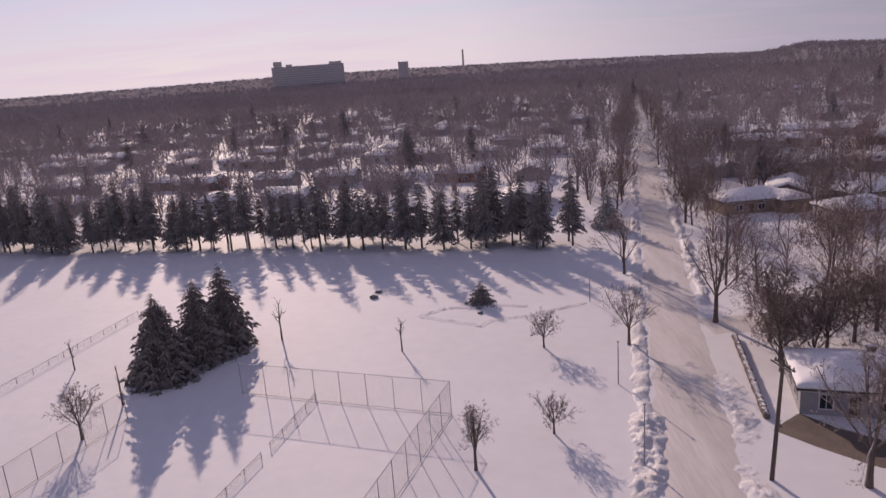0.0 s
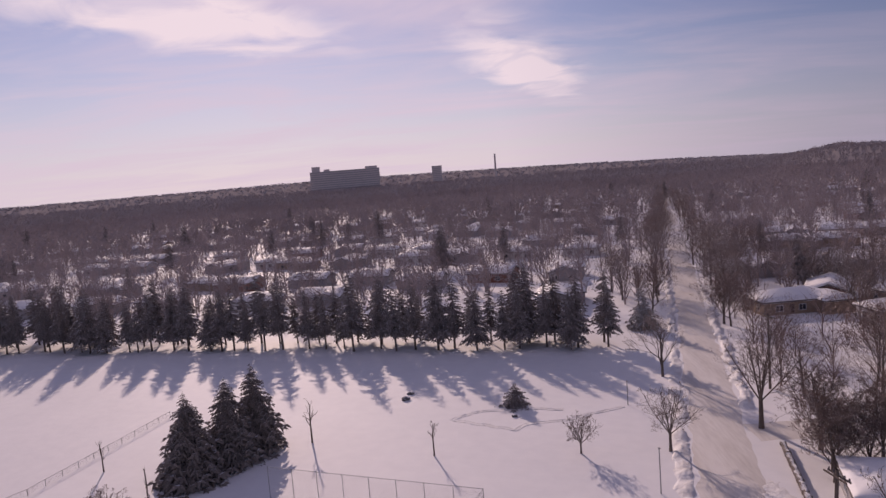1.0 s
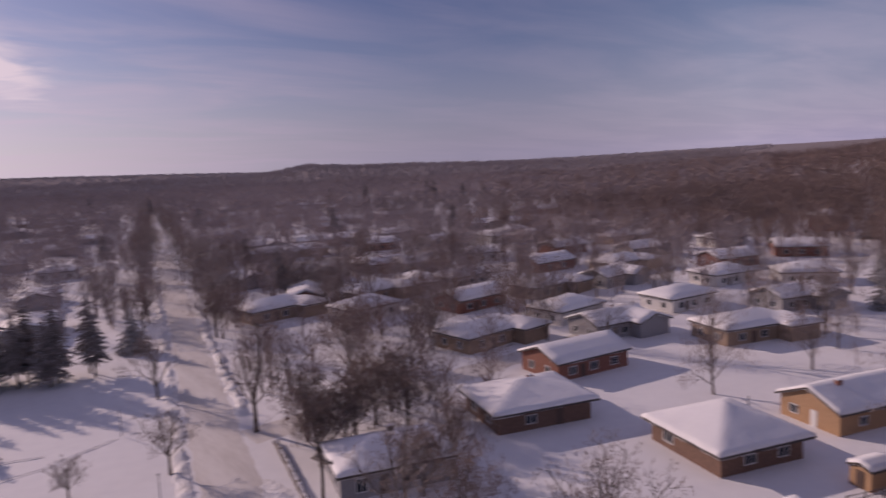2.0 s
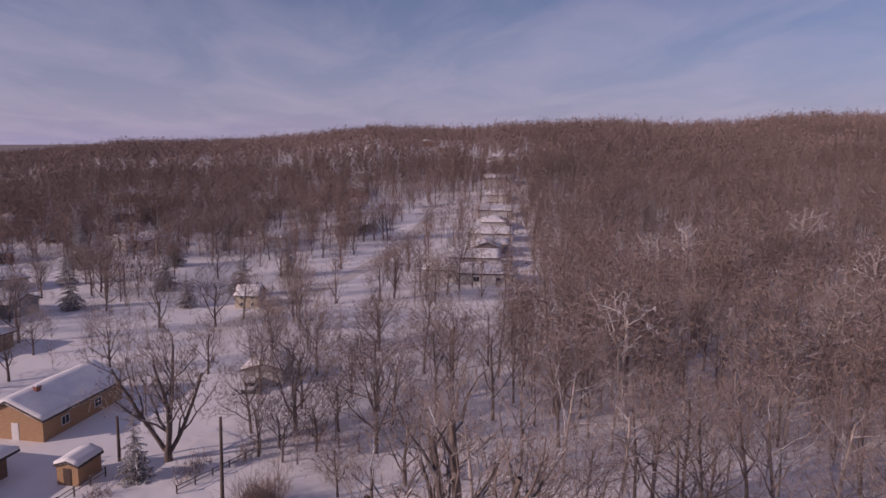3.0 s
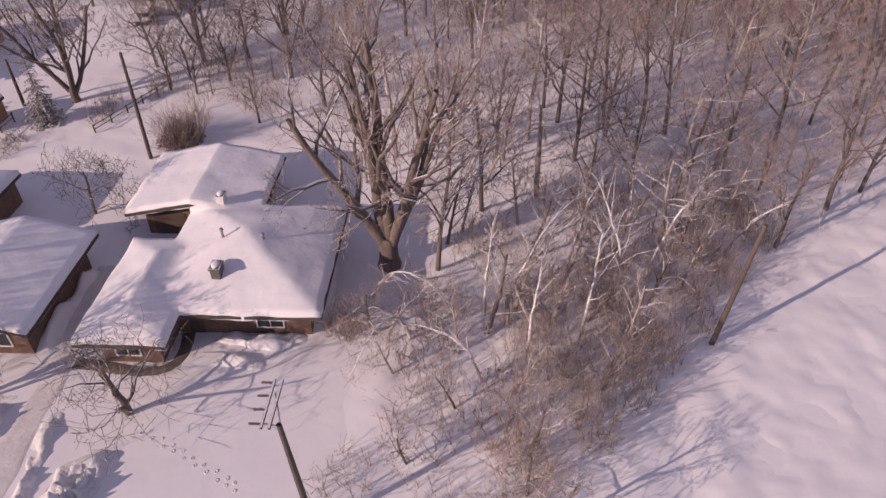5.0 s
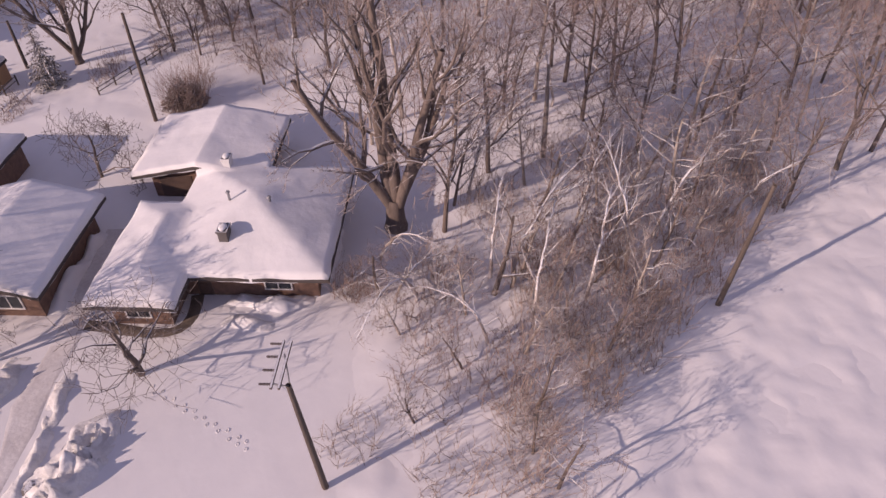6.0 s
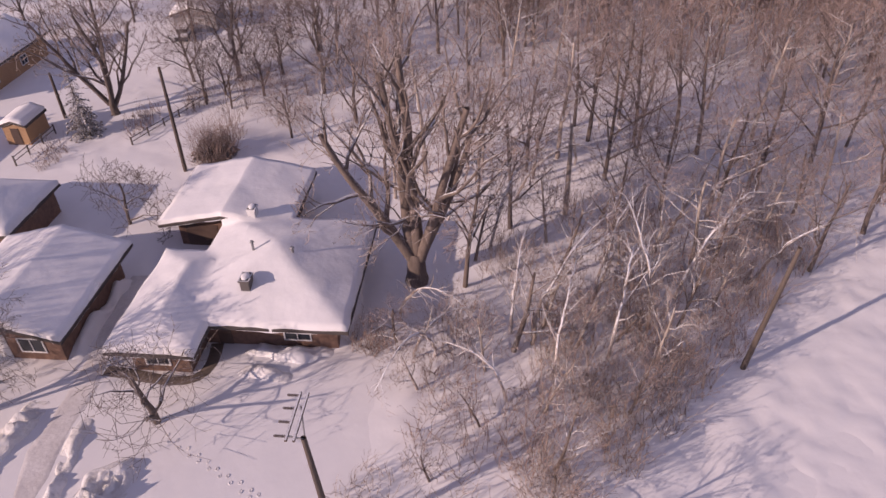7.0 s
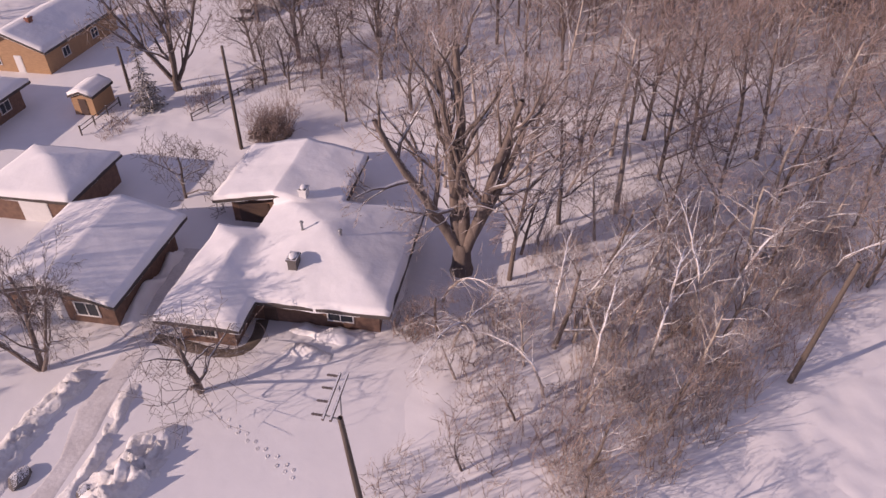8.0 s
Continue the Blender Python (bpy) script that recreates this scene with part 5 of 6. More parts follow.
for i, (x, y, rx, r2, h, c, m) in enumerate(((23.0, -3.4, 3.2, 1.6, 2.8, 102, DRY_GRASS), (27.0, -2.0, 3.6, 2.2, 2.4, 114, TWIG_RED), (22.0, 6.6, 2.0, 1.8, 1.5, 48, TWIG), (26.0, 2.4, 3.2, 2.4, 2.0, 72, TWIG_RED), (31.0, -4.6, 3.4, 2.0, 2.4, 102, DRY_GRASS), (36.5, -5.5, 3.6, 2.6, 2.6, 114, TWIG_RED), (38.5, -10.0, 3.4, 2.2, 2.6, 114, DRY_GRASS), (20.6, 1.6, 2.4, 2.0, 1.5, 48, TWIG), (31.0, 2.6, 2.8, 2.2, 2.0, 78, TWIG_RED), (44, -1.0, 3.2, 2.4, 2.2, 84, TWIG), (33.6, 8.2, 1.0, 1.6, 2.2, 54, TWIG_RED), (19.5, -2.0, 2.0, 2.2, 2.0, 66, DRY_GRASS), (48.0, -11.0, 3.4, 2.6, 2.4, 90, TWIG_RED),) + ((42.0, -13.5, 3.0, 1.8, 2.0, 78, TWIG), (26.4, -7.6, 2.4, 1.4, 2.4, 90, DRY_GRASS), (29.4, -10.2, 2.4, 1.6, 2.6, 95, TWIG), (32.4, -12.4, 2.4, 1.6, 2.6, 95, DRY_GRASS), (36.4, -15.4, 2.6, 1.8, 2.6, 95, TWIG_RED), (40.6, -18.6, 2.6, 1.8, 2.6, 95, DRY_GRASS), (45.4, -22.6, 2.8, 2.0, 2.6, 95, TWIG), (30.6, -7.4, 2.6, 2.0, 2.8, 95, TWIG), (34.6, -10.6, 2.6, 2.0, 2.8, 95, TWIG_RED), (44.0, -17.4, 2.8, 2.2, 2.8, 95, TWIG), (49.0, -21.4, 3.0, 2.2, 2.8, 95, TWIG_RED), (36.0, 2.5, 2.6, 2.2, 2.2, 72, TWIG), (64.5, 37.5, 3.4, 1.4, 1.5, 80, TWIG_RED),) + ((70.5, 33.6, 3.6, 1.4, 1.4, 80, TWIG), (57.0, 43.5, 2.6, 1.2, 1.3, 60, TWIG_RED), (62.4, 27.6, 2.4, 1.6, 1.6, 60, TWIG), (76.0, 29.0, 4.0, 1.6, 1.7, 80, TWIG_RED), (67.0, 22.0, 3.0, 2.0, 1.7, 70, TWIG),)):
    brush(x, y, rx, r2, h * 1.15, int(c * 1.25), 200 + i, m, "tangle of dry brown stems rising from snow" if m is DRY_GRASS else "thicket of bare reddish twigs in snow")
brush(58.2, 27.3, 2.2, 1.9, 3.6, 300, 260, TWIG_RED, "dense brown bush behind the house")
# evergreen shrub behind the house, and the snowy one in the park
conifer("evergreen_shrub", 58.5, 27.6, 0, 61, 2.8, 2.3, "dark evergreen shrub behind the house", skirt=0.03, tiers=12, per=16)
town_begin()
conifer("evergreen_shrub", 3.3, 99.2, 0, 62, 3.6, 2.4, "dark rounded shrub in the snowy park", skirt=0.03, tiers=12, per=16)
town_end()


# ---- poles ----
def utility_pole(x, y, h, lean, arm_turn, arms, label):
    root = thing("utility_pole", x, y, ground_z(x, y) - 0.1, 0, label, "utility pole", "utility poles")
    v, f = tubes([(0, 0, 0, lean[0] * h * 0.5, lean[1] * h * 0.5, h * 0.5, 0.19, 0.165), (lean[0] * h * 0.5, lean[1] * h * 0.5, h * 0.5, lean[0] * h, lean[1] * h, h, 0.165, 0.125)], 10)
    link_mesh("post", v, f, POLE_WOOD, root, smooth=True)
    for k, dz in enumerate(arms):
        hz = h - dz
        base = pose(lean[0] * hz, lean[1] * hz, hz, 0, 0, arm_turn)
        for s in (-0.16, 0.16):
            bm = bmesh.new()
            box(bm, -1.25, 1.25, s - 0.05, s + 0.05, -0.06, 0.06, 0.01)
            a = part("crossarm", bm, POLE_WOOD, root)
            a.matrix_local = base
            if s < 0:
                for px in (-1.1, -0.6, 0.6, 1.1):
                    bm = bmesh.new()
                    for q in range(3):
                        bmesh.ops.create_cone(bm, segments=8, radius1=0.075, radius2=0.05, depth=0.06, cap_ends=True, matrix=Matrix.Translation((px, s, 0.10 + q * 0.07)))
                    part("insulator", bm, PORCELAIN, a)
    return root


def alley_pole(x, y, h, lean, label):
    """A pole whose paired crossarms reach out to one side, with strings of insulators hung off them."""
    root = utility_pole(x, y, h, lean, 0, (), label)
    tx, ty = lean[0] * h, lean[1] * h
    for oy in (0.42, 0.78):
        bm = bmesh.new()
        box(bm, tx - 0.15, tx + 2.65, ty + oy - 0.055, ty + oy + 0.055, h - 0.2, h - 0.06, 0.01)
        arm = part("crossarm", bm, POLE_ARM, root, "crossarm topped with snow")
        for k in range(4) if oy > 0.5 else ():
            v, f = tubes([(tx + 0.1 + k * 0.78, ty + oy + 0.05 + 0.14 * q, h - 0.13, tx + 0.1 + k * 0.78, ty + oy + 0.17 + 0.14 * q, h - 0.13, 0.075, 0.045) for q in range(4)], 8)
            link_mesh("insulator", v, f, PORCELAIN, arm)
    v, f = tubes([(tx, ty, h - 0.13, tx + 0.15, ty + 0.85, h - 0.13, 0.05, 0.05), (tx, ty, h - 1.3, tx + 1.9, ty + 0.6, h - 0.18, 0.035, 0.035)], 6)
    link_mesh("brace", v, f, METAL, root)
    return root


town_begin()
utility_pole(24.2, 50.7, 10.6, (0.03, -0.02), 100, (0.5,), "weathered wooden utility pole with one crossarm")
town_end()
alley_pole(19.3, 7.6, 9.1, (-0.03, 0.05), "wooden utility pole with a one-sided double crossarm and insulators")
utility_pole(55.4, 29.4, 10.4, (0.0, -0.012), 0, (), "slim wooden utility pole behind the house")
utility_pole(33.2, -16.1, 9.9, (0.0, -0.09), 0, (), "weathered wooden pole standing in the clearing")
utility_pole(65.6, 46.6, 5.2, (0.0, 0.0), 0, (), "short dark wooden pole by the shed")
town_begin()
utility_pole(39.5, 100.0, 11.0, (0.0, 0.0), 100, (0.5,), "wooden utility pole along the road")


def street_lamp(x, y, h, label):
    root = thing("lamp_post", x, y, ground_z(x, y) - 0.05, 0, label, "lamp post", "park posts")
    v, f = tubes([(0, 0, 0, 0, 0, h, 0.07, 0.05)], 8)
    link_mesh("post", v, f, METAL, root, smooth=True)
    bm = bmesh.new()
    box(bm, -0.12, 0.12, -0.12, 0.12, h, h + 0.12, 0.02)
    part("cap", bm, METAL, root)
    return root


street_lamp(14.9, 54.1, 5.6, "slim metal post at the park's edge")
street_lamp(16.4, 69.7, 4.8, "thin metal post in the snow")
street_lamp(18.8, 96.8, 3.4, "short metal post near the footprints")


# ---- fences of the ball court ----
def wire_fence(pts, h, gap, cell, label, wire=0.010, name="chain_link_fence"):
    root = thing(name, 0, 0, 0, 0, label, "fence")
    P = [Vector((x, y, 0)) for x, y in pts]
    for a, b in zip(P[:-1], P[1:]):
        L = (b - a).length
        d = (b - a) / L
        n = max(1, round(L / gap))
        for k in range(n + 1):
            q = a + d * (L * k / n)
            v, f = tubes([(q.x, q.y, -0.1, q.x, q.y, h + 0.06, 0.04, 0.035)], 6)
            link_mesh("post", v, f, METAL, root)
        for zz in ((h, 0.12) if h > 2 else (h,)):
            v, f = tubes([(a.x, a.y, zz, b.x, b.y, zz, 0.028, 0.028)], 5)
            link_mesh("rail", v, f, METAL, root)
        segs = []
        c = cell
        m = int(L / c)
        for k in range(-int(h / c), m):
            for sg in (1, -1):
                u0, u1 = k * c, k * c + h
                z0, z1 = 0.05, h
                if u0 < 0:
                    z0, u0 = 0.05 - u0, 0
                if u1 > L:
                    z1, u1 = z1 - (u1 - L), L
                if sg < 0:
                    u0, u1 = L - u0, L - u1
                p, q = a + d * u0, a + d * u1
                segs.append((p.x, p.y, z0, q.x, q.y, z1, wire, wire))
        v, f = tubes(segs, 3)
        link_mesh("wire_netting", v, f, FENCE_WIRE, root)
    return root


wire_fence([(-25.0, 73.3), (-1.5, 65.1), (-6.3, 51.0), (-9.0, 43.0)], 3.7, 3.0, 0.28, "tall chain-link fence round a snowed-in court", wire=0.0042)
wire_fence([(-36.2, 68.9), (-40.5, 54.9), (-43.5, 45.0)], 3.2, 3.0, 0.28, "tall chain-link fence at the court's far side", wire=0.004)
wire_fence([(-16.3, 71.0), (-18.9, 60.8)], 0.6, 2.6, 0.2, "low chain-link fence half buried in snow", wire=0.005)
wire_fence([(-19.3, 59.0), (-22.6, 48.0)], 0.6, 2.6, 0.2, "low chain-link fence beside the gap", wire=0.005)
wire_fence([(-62.0, 66.0), (-55.5, 77.7), (-49.7, 103.8)], 0.8, 2.8, 0.2, "low park fence standing in snow", wire=0.0028)


town_end()


def rail_fence(pts, h, label):
    root = thing("rail_fence", 0, 0, 0, 0, label, "fence")
    for (x0, y0), (x1, y1) in zip(pts[:-1], pts[1:]):
        n = max(1, round(math.hypot(x1 - x0, y1 - y0) / 2.2))
        for k in range(n + 1):
            x, y = x0 + (x1 - x0) * k / n, y0 + (y1 - y0) * k / n
            bm = bmesh.new()
            box(bm, x - 0.06, x + 0.06, y - 0.06, y + 0.06, -0.1, h, 0.01)
            part("post", bm, FENCE_WOOD, root)
        for zz in (h * 0.45, h * 0.85):
            v, f = tubes([(x0, y0, zz, x1, y1, zz, 0.05, 0.05)], 4)
            link_mesh("rail", v, f, FENCE_WOOD, root)
    return root


rail_fence([(55.5, 46.2), (62.1, 45.8)], 1.1, "dark wooden rail fence beside the shed")
rail_fence([(60.0, 36.6), (70.5, 32.6)], 1.0, "dark wooden rail fence across the back yard")

# hedge between the road and the yard
town_begin()
bm = bmesh.new()
for i in range(46):
    f = i / 45
    m = Matrix.Translation((28.1 + 4.7 * f, 60.6 + 19.2 * f, 0.32)) @ Matrix.Diagonal((0.34 + rt.uniform(-0.06, 0.06), 0.5, 0.42 + rt.uniform(-0.08, 0.08), 1))
    bmesh.ops.create_icosphere(bm, subdivisions=2, radius=1.0, matrix=m)
for vtx in bm.verts:
    vtx.co += Vector(noise.noise_vector(vtx.co * 3.0)) * 0.10
me = bpy.data.meshes.new("hedge")
bm.to_mesh(me)
bm.free()
me.materials.append(BARK_DARK)
tagged(new("hedge", me), "low dark hedge dividing road and snowy yard", "hedge")


def boulder(x, y, s, seed, label):
    bm = bmesh.new()
    bmesh.ops.create_icosphere(bm, subdivisions=2, radius=s)
    for vtx in bm.verts:
        vtx.co = Vector((vtx.co.x * 1.3, vtx.co.y, vtx.co.z * 0.7)) * (1 + 0.35 * noise.noise(vtx.co * (1.4 / s) + Vector((seed, 0, 0))))
    me = bpy.data.meshes.new("boulder")
    bm.to_mesh(me)
    bm.free()
    me.materials.append(STONE)
    ob = new("boulder", me)
    ob.location = (x, y, ground_z(x, y) + s * 0.3)
    return tagged(ob, label, "boulder")


boulder(-13.2, 105.0, 0.55, 1, "dark boulder poking out of the snow")
boulder(-12.7, 107.7, 0.45, 2, "small dark boulder in the snow")
boulder(2.9, 94.8, 0.35, 3, "small dark stone near the shrub")
town_end()
boulder(18.8, 27.2, 0.55, 4, "dark rock at the driveway's edge")
boulder(18.6, 23.2, 0.4, 5, "dark rock in the heaped snow")


def trail(pts, label, seed, deep=1.0):
    """Trodden snow: two low ragged ridges with a groove between."""
    P = [Vector((x, y, 0)) for x, y in pts]
    dense = []
    for a, b in zip(P[:-1], P[1:]):
        n = max(1, int((b - a).length / 0.4))
        dense += [a.lerp(b, i / n) for i in range(n)]
    prof = ((-0.5, -0.05), (-0.32, 0.11), (-0.14, 0.0), (0.14, 0.0), (0.32, 0.11), (0.5, -0.05))
    V, F = [], []
    for i, p in enumerate(dense):
        d = (dense[min(i + 1, len(dense) - 1)] - dense[max(i - 1, 0)]).normalized()
        s = Vector((d.y, -d.x, 0))
        wig = 0.35 * noise.noise((p.x * 0.5, p.y * 0.5, seed))
        for u, h in prof:
            q = p + s * (u + wig)
            V.append((q.x, q.y, ground_z(q.x, q.y) + 0.012 + deep * h * (0.7 + 0.8 * noise.noise((q.x * 2, q.y * 2, seed)))))
    for i in range(len(dense) - 1):
        for k in range(5):
            F.append((i * 6 + k, i * 6 + k + 1, i * 6 + k + 7, i * 6 + k + 6))
    return tagged(link_mesh("snow_trail", V, F, SNOW_ROUGH), label, "trail", kind="structure")


town_begin()
trail([(9.8, 96.5), (4.0, 98.0), (-3.0, 97.5), (-5.4, 95.0), (-2.0, 92.6), (2.7, 89.8), (4.6, 91.8), (9.8, 92.3), (14.0, 94.5), (18.4, 96.5)], "winding trodden trail through the park's snow", 1, 0.55)


town_end()




def footprints(pts, label, seed):
    """Boot holes with small rims of pushed-up snow, in two staggered lines."""
    rr, V, F = random.Random(seed), [], []
    P = [Vector((x, y, 0)) for x, y in pts]
    walkers = [a.lerp(b, i / 5) for a, b in zip(P[:-1], P[1:]) for i in range(5)]
    side = Vector((P[-1].y - P[0].y, P[0].x - P[-1].x, 0)).normalized()
    for k, p in enumerate(walkers):
        q = p + side * (0.16 if k % 2 else -0.16) + Vector((rr.uniform(-0.06, 0.06), rr.uniform(-0.06, 0.06), 0))
        n0 = len(V)
        for rad, z in ((0.13, -0.02), (0.09, 0.03), (0.06, 0.012)):
            for i in range(9):
                a = i * 2 * math.pi / 9
                V.append((q.x + rad * 1.4 * math.cos(a), q.y + rad * math.sin(a), z + (rr.uniform(-0.02, 0.015) if z > 0.02 else 0)))
        for ring in range(2):
            for i in range(9):
                a, b = n0 + ring * 9 + i, n0 + ring * 9 + (i + 1) % 9
                F.append((a, b, b + 9, a + 9))
        F.append(tuple(n0 + 18 + i for i in range(9)))
    return tagged(link_mesh("footprints", V, F, SNOW_ROUGH, smooth=True), label, "footprints", kind="stuff")


footprints([(25.4, 19.2), (24.3, 17.2), (23.3, 15.4), (22.2, 13.4), (21.4, 12.0)], "line of footprints across the snowy front lawn", 4)


# ---- hummocky snow over the clearing and the woodland floor ----
def hummocks(x0, x1, y0, y1, step, height):
    nx, ny = int((x1 - x0) / step), int((y1 - y0) / step)
    V, F = [], []
    for i in range(nx + 1):
        for j in range(ny + 1):
            x, y = x0 + i * step, y0 + j * step
            edge = min(1.0, i / 6, j / 6, (nx - i) / 6, (ny - j) / 6)
            n = noise.noise((x / 2.6, y / 2.6, 7.0)) + 0.6 * noise.noise((x / 1.1, y / 1.1, 3.0)) + 0.3 * noise.noise((x / 0.55, y / 0.55, 5.0)) + 0.8 * noise.noise((x / 8, y / 8, 1.0))
            V.append((x, y, ground_z(x, y) - 0.05 + (0.06 + height * (0.5 + n)) * edge))
    for i in range(nx):
        for j in range(ny):
            a = i * (ny + 1) + j
            F.append((a, a + ny + 1, a + ny + 2, a + 1))
    return tagged(link_mesh("snow_hummocks", V, F, SNOW, smooth=True), "uneven drifted snow over brush and clearing", "snow", kind="structure")


hummocks(15.0, 66.0, -48.0, 8.0, 0.42, 0.14)
hummocks(53.0, 92.0, 8.0, 44.0, 0.45, 0.09)


# ---- far building and chimney stack ----
def slab(name, a0, a1, r, z0, z1, depth, label, floors, cols, extra=()):
    x0, y0 = r * math.sin(radians(-a0)), r * math.cos(radians(-a0))
    x1, y1 = r * math.sin(radians(-a1)), r * math.cos(radians(-a1))
    L = math.hypot(x1 - x0, y1 - y0)
    root = thing(name, (x0 + x1) / 2, (y0 + y1) / 2, z0, math.degrees(math.atan2(y1 - y0, x1 - x0)), label, "building", "buildings on the skyline")
    bm = bmesh.new()
    box(bm, -L / 2, L / 2, 0, depth, 0, z1 - z0)
    part("wall", bm, CONCRETE, root)
    for e0, e1, h in extra:
        bm = bmesh.new()
        box(bm, L * e0, L * e1, 4, depth - 4, z1 - z0, z1 - z0 + h)
        part("roof_house", bm, CONCRETE, root)
    for i in range(floors):
        bm = bmesh.new()
        zz = (z1 - z0) * (i + 0.35) / floors
        box(bm, -L / 2 + 2, L / 2 - 2, -0.25, 0.0, zz, zz + (z1 - z0) / floors * 0.4)
        part("window_band", bm, HAZY_GLASS, root)
    return root


town_begin()
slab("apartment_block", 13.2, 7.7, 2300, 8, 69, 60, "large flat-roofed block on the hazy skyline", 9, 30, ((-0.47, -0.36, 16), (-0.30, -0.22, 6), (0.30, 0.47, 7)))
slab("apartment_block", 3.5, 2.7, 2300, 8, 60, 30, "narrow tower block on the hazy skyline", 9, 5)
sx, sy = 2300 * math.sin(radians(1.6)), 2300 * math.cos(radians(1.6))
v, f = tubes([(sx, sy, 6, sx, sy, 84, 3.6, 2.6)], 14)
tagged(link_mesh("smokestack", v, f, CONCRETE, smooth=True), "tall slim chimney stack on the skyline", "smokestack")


town_end()


# ---- woods and far suburb, too many to count ----
def blade_tree(rg, height, width, blades, base, wide, low=0.2, lift=0.55, bole=0.85):
    """A far bare tree as slim wedges that fan out of a trunk."""
    T = []
    for k in range(2):
        a = rg.random() * 3.14
        c, s = math.cos(a) * wide * 1.1, math.sin(a) * wide * 1.1
        T.append(((-c, -s, -0.3), (c, s, -0.3), (0, 0, height * bole)))
    for i in range(blades):
        limb = i < blades * 0.16
        q = rg.normal(0, 1, 3)
        q /= np.linalg.norm(q)
        q *= rg.random() ** 0.45
        zc, zr = height * (0.58 + low * 0.3), height * (0.40 - low * 0.25)
        e = np.array([q[0] * width, q[1] * width, zc + q[2] * zr])
        if limb:
            p = np.array([0, 0, max(0.1, e[2] - height * (0.22 + 0.2 * rg.random()))])
            p[:2] = e[:2] * 0.1
        else:
            away = np.array([q[0], q[1], lift + 0.3 * rg.random()]) + rg.normal(0, 0.5, 3)
            p = e - away / np.linalg.norm(away) * height * (0.07 + 0.09 * rg.random())
        t = rg.normal(0, 1, 3)
        t -= t.dot(e - p) / ((e - p).dot(e - p)) * (e - p)
        t *= base * (1.3 if limb else 1.0) * (0.6 + 0.8 * rg.random()) / (np.linalg.norm(t) + 1e-9)
        T.append((tuple(p - t), tuple(p + t), tuple(e)))
    return np.array(T)


def scatter(name, spots, templates, mat, label, category, seed):
    rg = np.random.default_rng(seed)
    chunks = []
    for x, y, sc in spots:
        t = templates[rg.integers(len(templates))]
        a = rg.random() * 6.283
        c, s = math.cos(a), math.sin(a)
        R = np.array([[c, s, 0], [-s, c, 0], [0, 0, 1]])
        chunks.append((t.reshape(-1, 3) * sc) @ R + np.array([x, y, ground_z(x, y)]))
    V = np.concatenate(chunks)
    me = bpy.data.meshes.new(name)
    n = len(V) // 3
    me.vertices.add(len(V))
    me.vertices.foreach_set("co", V.astype(np.float32).ravel())
    me.loops.add(len(V))
    me.loops.foreach_set("vertex_index", np.arange(len(V), dtype=np.int32))
    me.polygons.add(n)
    me.polygons.foreach_set("loop_start", np.arange(0, len(V), 3, dtype=np.int32))
    me.materials.append(mat)
    me.update(calc_edges=True)
    return tagged(new(name, me), label, category, kind="stuff")


rgf = np.random.default_rng(77)
near_t = [blade_tree(rgf, 14.5, 5.0, 180, 0.05, 0.15, 0.05, 0.12, 0.7) for _ in range(8)]
sub_t = [blade_tree(rgf, 13.0, 4.8, 110, 0.10, 0.2, 0.05) for _ in range(8)]
under_t = [blade_tree(rgf, 7.0, 2.6, 110, 0.022, 0.06, 0.1) for _ in range(8)]
mid_t = [blade_tree(rgf, 14.5, 5.4, 48, 0.30, 0.2, 0.05) for _ in range(8)]
hill_t = [blade_tree(rgf, 14.5, 5.6, 62, 0.19, 0.16, 0.05, 0.1, 0.55) for _ in range(8)]
far_t = [blade_tree(rgf, 13.0, 6.4, 24, 0.72, 0.3, 0.0) for _ in range(6)]
vfar_t = [blade_tree(rgf, 9.0, 15.0, 14, 2.2, 0.8, 0.0) for _ in range(5)]


def spots(seed, count, r0, r1, a0, a1, keep=None, lo=0.75, hi=1.15):
    rr, out, guard = random.Random(seed), [], 0
    while len(out) < count and guard < count * 12:
        guard += 1
        r, a = math.sqrt(rr.uniform(r0 * r0, r1 * r1)), rr.uniform(a0, a1)
        x, y = r * math.sin(radians(a)), r * math.cos(radians(a))
        if keep is None or keep(x, y):
            out.append((x, y, rr.uniform(lo, hi)))
    return out


def suburb(x, y):
    road = abs(x - road_x(y)) > 5 or y > 480
    return road and clear_of(x, y, 7.0) and not (y < 166 + 0.0 * x and x < 36)


def wood(x, y):
    return y < 1 + 0.042 * x + 7 * noise.noise((x / 26, y / 26, 4.0))


def valley_street_y(x):
    return float(np.interp(x, (118, 150, 185, 222, 280, 345, 420), (63, 58, 54, 52, 54, 58, 66)))


def slope(x, y):
    """Woods of the hillside: thin among the houses, dense above them, fading out towards the town."""
    r, a = math.hypot(x, y), math.degrees(math.atan2(x, y))
    keep = (0.14 + 0.86 * ease(175, 300, r)) if a < 74 else (0.30 + 0.70 * ease(250, 430, r))
    keep *= ease(16, 50, a)
    if (x * 7.13 + y * 3.7) % 1.0 > keep:
        return False
    return not wood(x, y) and clear_of(x, y, 7.0) and not (x < 300 and abs(y - valley_street_y(x)) < 4)


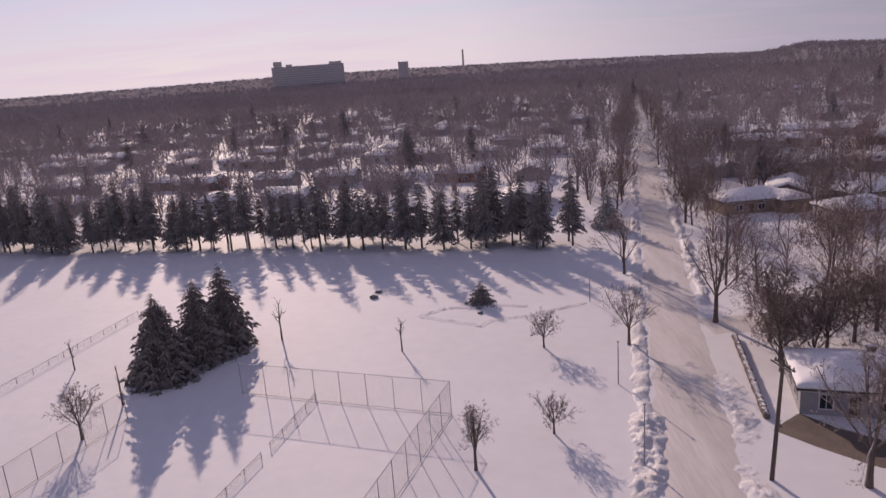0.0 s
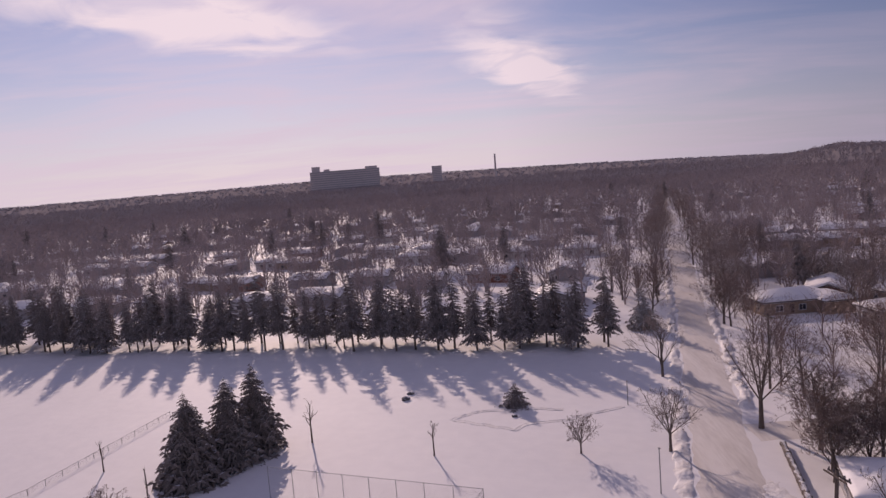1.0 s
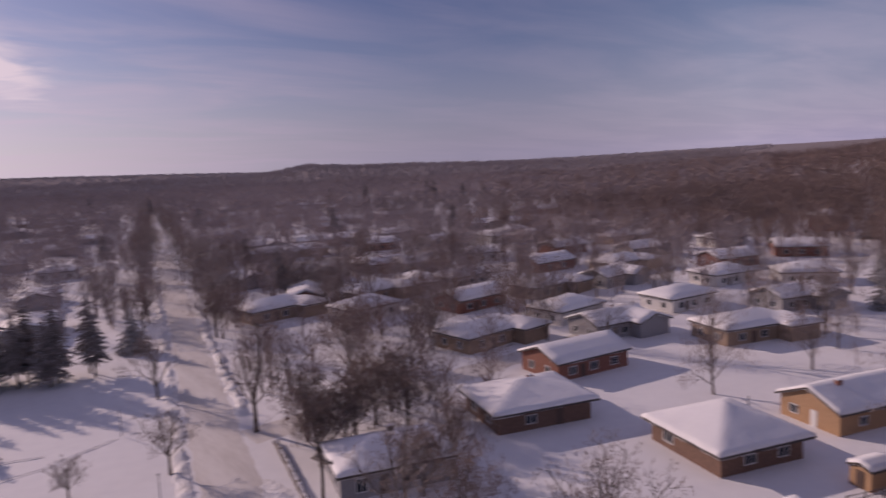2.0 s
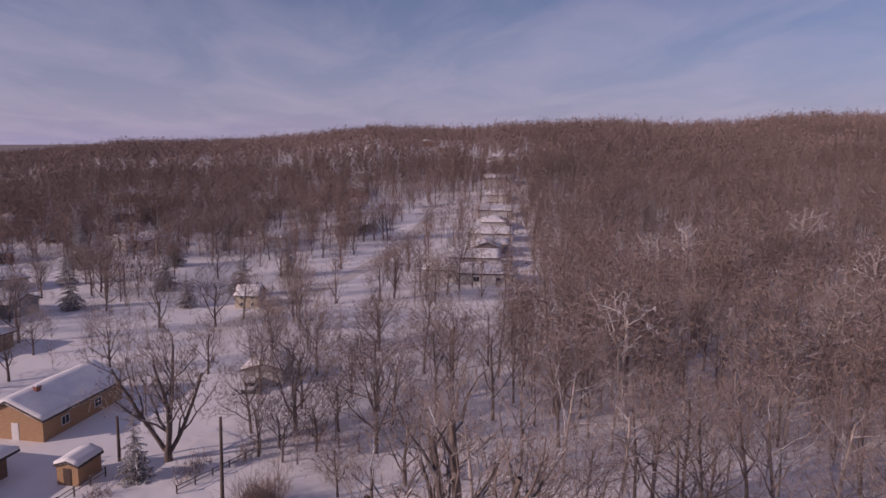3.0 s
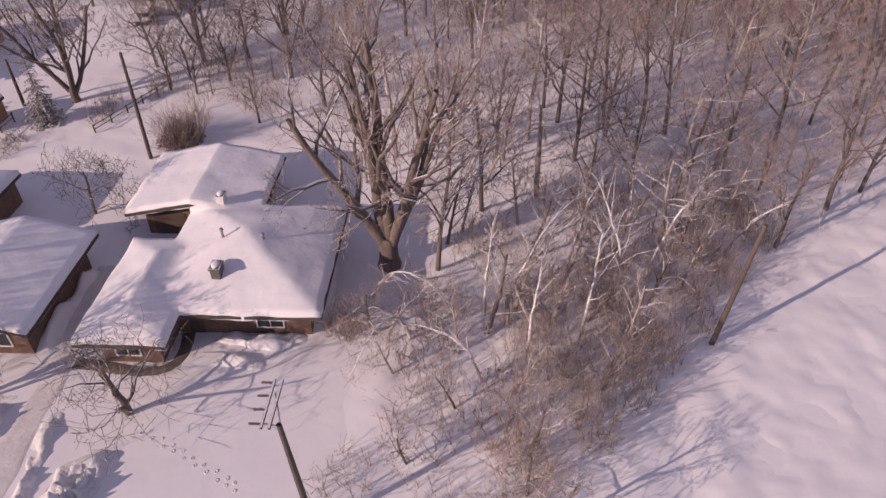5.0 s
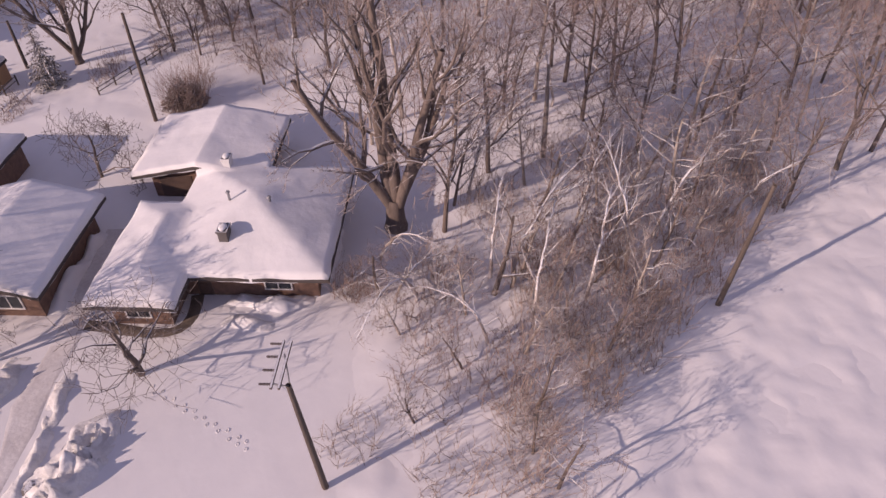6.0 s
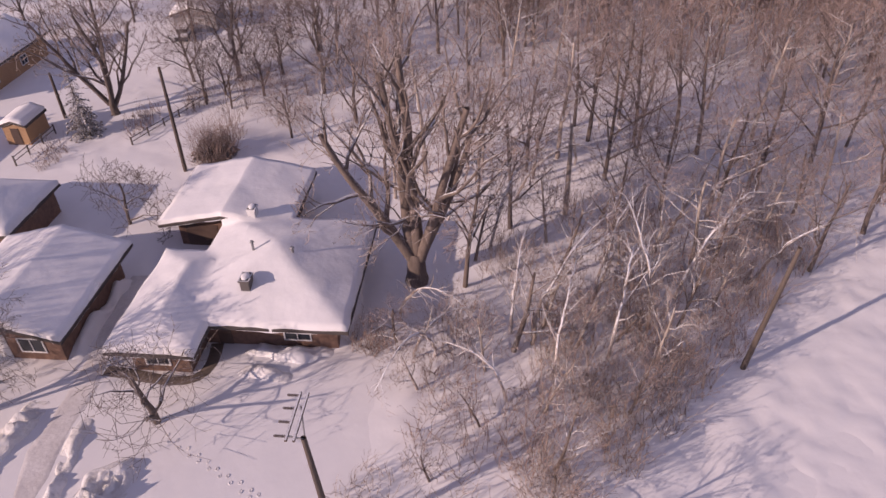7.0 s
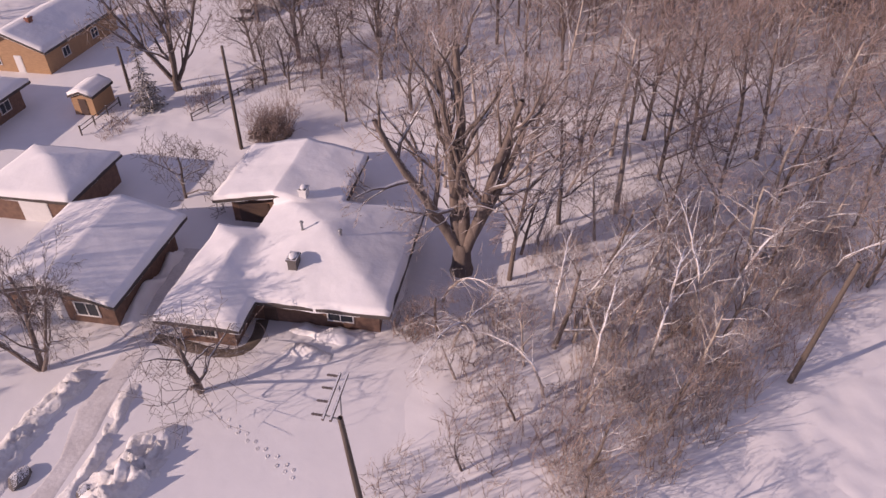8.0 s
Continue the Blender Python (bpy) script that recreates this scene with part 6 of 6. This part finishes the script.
scatter("woodland", spots(1, 3300, 86, 420, 83, 132, wood, 0.5, 1.25), near_t, WOODS_TWIG, "dense bare brown woodland climbing the hill", "woods", 1)
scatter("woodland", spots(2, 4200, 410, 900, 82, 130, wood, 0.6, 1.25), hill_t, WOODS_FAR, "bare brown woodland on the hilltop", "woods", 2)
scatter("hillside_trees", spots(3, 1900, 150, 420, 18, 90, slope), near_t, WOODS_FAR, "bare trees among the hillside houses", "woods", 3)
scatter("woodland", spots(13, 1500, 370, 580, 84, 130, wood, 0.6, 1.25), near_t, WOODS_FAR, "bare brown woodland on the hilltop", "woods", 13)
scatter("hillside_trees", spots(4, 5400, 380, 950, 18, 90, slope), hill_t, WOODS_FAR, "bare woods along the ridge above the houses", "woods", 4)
town_begin()
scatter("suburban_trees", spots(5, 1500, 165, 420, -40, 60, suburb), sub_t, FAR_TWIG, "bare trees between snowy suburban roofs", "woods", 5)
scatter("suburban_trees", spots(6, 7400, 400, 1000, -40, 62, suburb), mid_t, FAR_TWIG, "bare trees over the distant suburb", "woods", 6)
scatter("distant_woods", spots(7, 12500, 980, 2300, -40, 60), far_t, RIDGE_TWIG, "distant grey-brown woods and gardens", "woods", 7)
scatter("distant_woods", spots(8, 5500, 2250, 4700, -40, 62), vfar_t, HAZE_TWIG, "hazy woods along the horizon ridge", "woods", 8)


town_end()


def under(x, y):
    return not in_clearing(x, y) and y < (13 if x < 60 else 20) and not (27 < x < 54 and y > 4) and math.hypot(x, y) > 33


scatter("undergrowth", spots(9, 200, 33, 120, 80, 130, under, 0.35, 1.0), under_t, NEAR_TWIG, "tangled bare undergrowth between woodland trunks", "undergrowth", 9)


def backyard(x, y):
    return clear_of(x, y, 7.0) and (x > 88 or (x > 64 and y < 42)) and noise.noise((x / 14, y / 14, 9.0)) > -0.1


scatter("undergrowth", spots(14, 190, 68, 175, 50, 82, backyard, 0.3, 0.95), under_t, WOODS_TWIG, "bare brown bushes filling the snowy back yards", "undergrowth", 14)


def yard(x, y):
    return abs(x - road_x(y)) > 8 and clear_of(x, y, 7.0) and abs(y - 85) > 5 and not (x < 50 and y < 92) and x > 30


yard_t = [blade_tree(rgf, 11.5, 4.8, 190, 0.05, 0.13, 0.1) for _ in range(8)]
town_begin()
scatter("yard_thickets", spots(10, 170, 84, 240, 18, 44, yard, 0.55, 1.1), yard_t, TWIG_RED, "bare brown yard trees and bushes between houses", "trees", 10)

town_end()
# snow-laden conifers among the hillside houses, and a grey garage with a parked car
FIRS = None
for i, (x, y, sc) in enumerate(((150, 92, 0.9), (168, 128, 1.1), (182, 138, 1.0), (190, 118, 1.1), (214, 150, 1.2), (236, 128, 1.1), (205, 104, 0.8), (246, 150, 1.2), (268, 118, 1.1), (150, 118, 0.8), (135, 78, 0.7), (172, 70, 0.9), (290, 92, 1.0), (262, 190, 1.2), (128, 100, 0.9), (148, 72, 1.0), (196, 150, 1.2), (224, 168, 1.1), (178, 106, 1.0), (248, 138, 1.2), (274, 152, 1.3), (230, 112, 1.0), (205, 165, 1.2), (290, 170, 1.3))):
    if FIRS is None:
        FIRS = conifer("fir", x, y, ground_z(x, y), 71, 12.0, 2.6, "tall fir laden with snow between houses", "hillside firs", skirt=0.05, tiers=26, per=11, needles=NEEDLE_SNOWY, gaps=0.2)
    else:
        copy_thing(FIRS, pose(x, y, ground_z(x, y) - 0.1, 0, 0, x * 37 % 360)).scale = (sc, sc, sc)
house(94.5, 42.0, 8, [(-3, 3, -2.8, 2.8, "x")], 2.3, 0.3, SIDING_GREY, "small grey garage with snow on its roof", step=0.8, snow=0.3, over=0.3, seed=44, name="garage", doors=[(-3, 0, 0.05, 2.6, 2.0, "x-", WHITE_TRIM, "garage_door")])


def parked_car(x, y, rz, label):
    root = thing("car", x, y, ground_z(x, y), rz, label, "car")
    bm = bmesh.new()
    box(bm, -2.2, 2.2, -0.88, 0.88, 0.35, 0.95, 0.12)
    part("body", bm, CAR_PAINT, root)
    bm = bmesh.new()
    box(bm, -1.2, 1.5, -0.76, 0.76, 0.95, 1.5, 0.2)
    part("cabin", bm, GLASS_DARK, root)
    bm = bmesh.new()
    box(bm, -1.1, 1.4, -0.72, 0.72, 1.49, 1.66, 0.06)
    part("roof_snow", bm, ROOF_SNOW, root, "snow on the car roof")
    for wx in (-1.4, 1.4):
        for wy in (-0.82, 0.82):
            bm = bmesh.new()
            bmesh.ops.create_cone(bm, segments=16, radius1=0.33, radius2=0.33, depth=0.22, cap_ends=True, matrix=Matrix.Translation((wx, wy, 0.33)) @ Matrix.Rotation(math.pi / 2, 4, "X"))
            part("wheel", bm, RUBBER, root)
    return root


parked_car(89.5, 42.5, 10, "dark car with snow on its roof before the garage")

pale_t = [blade_tree(rgf, 14.0, 4.4, 15, 0.05, 0.14, 0.1) for _ in range(8)]
scatter("pale_trees", spots(12, 240, 60, 420, 84, 126, lambda x, y: wood(x, y) and not in_clearing(x, y)), pale_t, BARK_PALE, "pale snow-dusted limbs standing out of the woods", "woods", 12)
# dark pines scattered over the suburb
rp = random.Random(8)
town_begin()
done = 0
while done < 46:
    r, a = math.sqrt(rp.uniform(170 ** 2, 620 ** 2)), rp.uniform(-36, 42)
    x, y = r * math.sin(radians(a)), r * math.cos(radians(a))
    if suburb(x, y):
        done += 1
        sc = rp.uniform(0.8, 1.35)
        t = copy_thing(PINES[rp.randrange(len(PINES))][1], pose(x, y, ground_z(x, y) - 0.1, 0, 0, rp.uniform(0, 360)))
        t.scale = (sc, sc, sc)
        tagged(t, "dark pine rising between suburban houses", "tree", "suburban pines")
town_end()
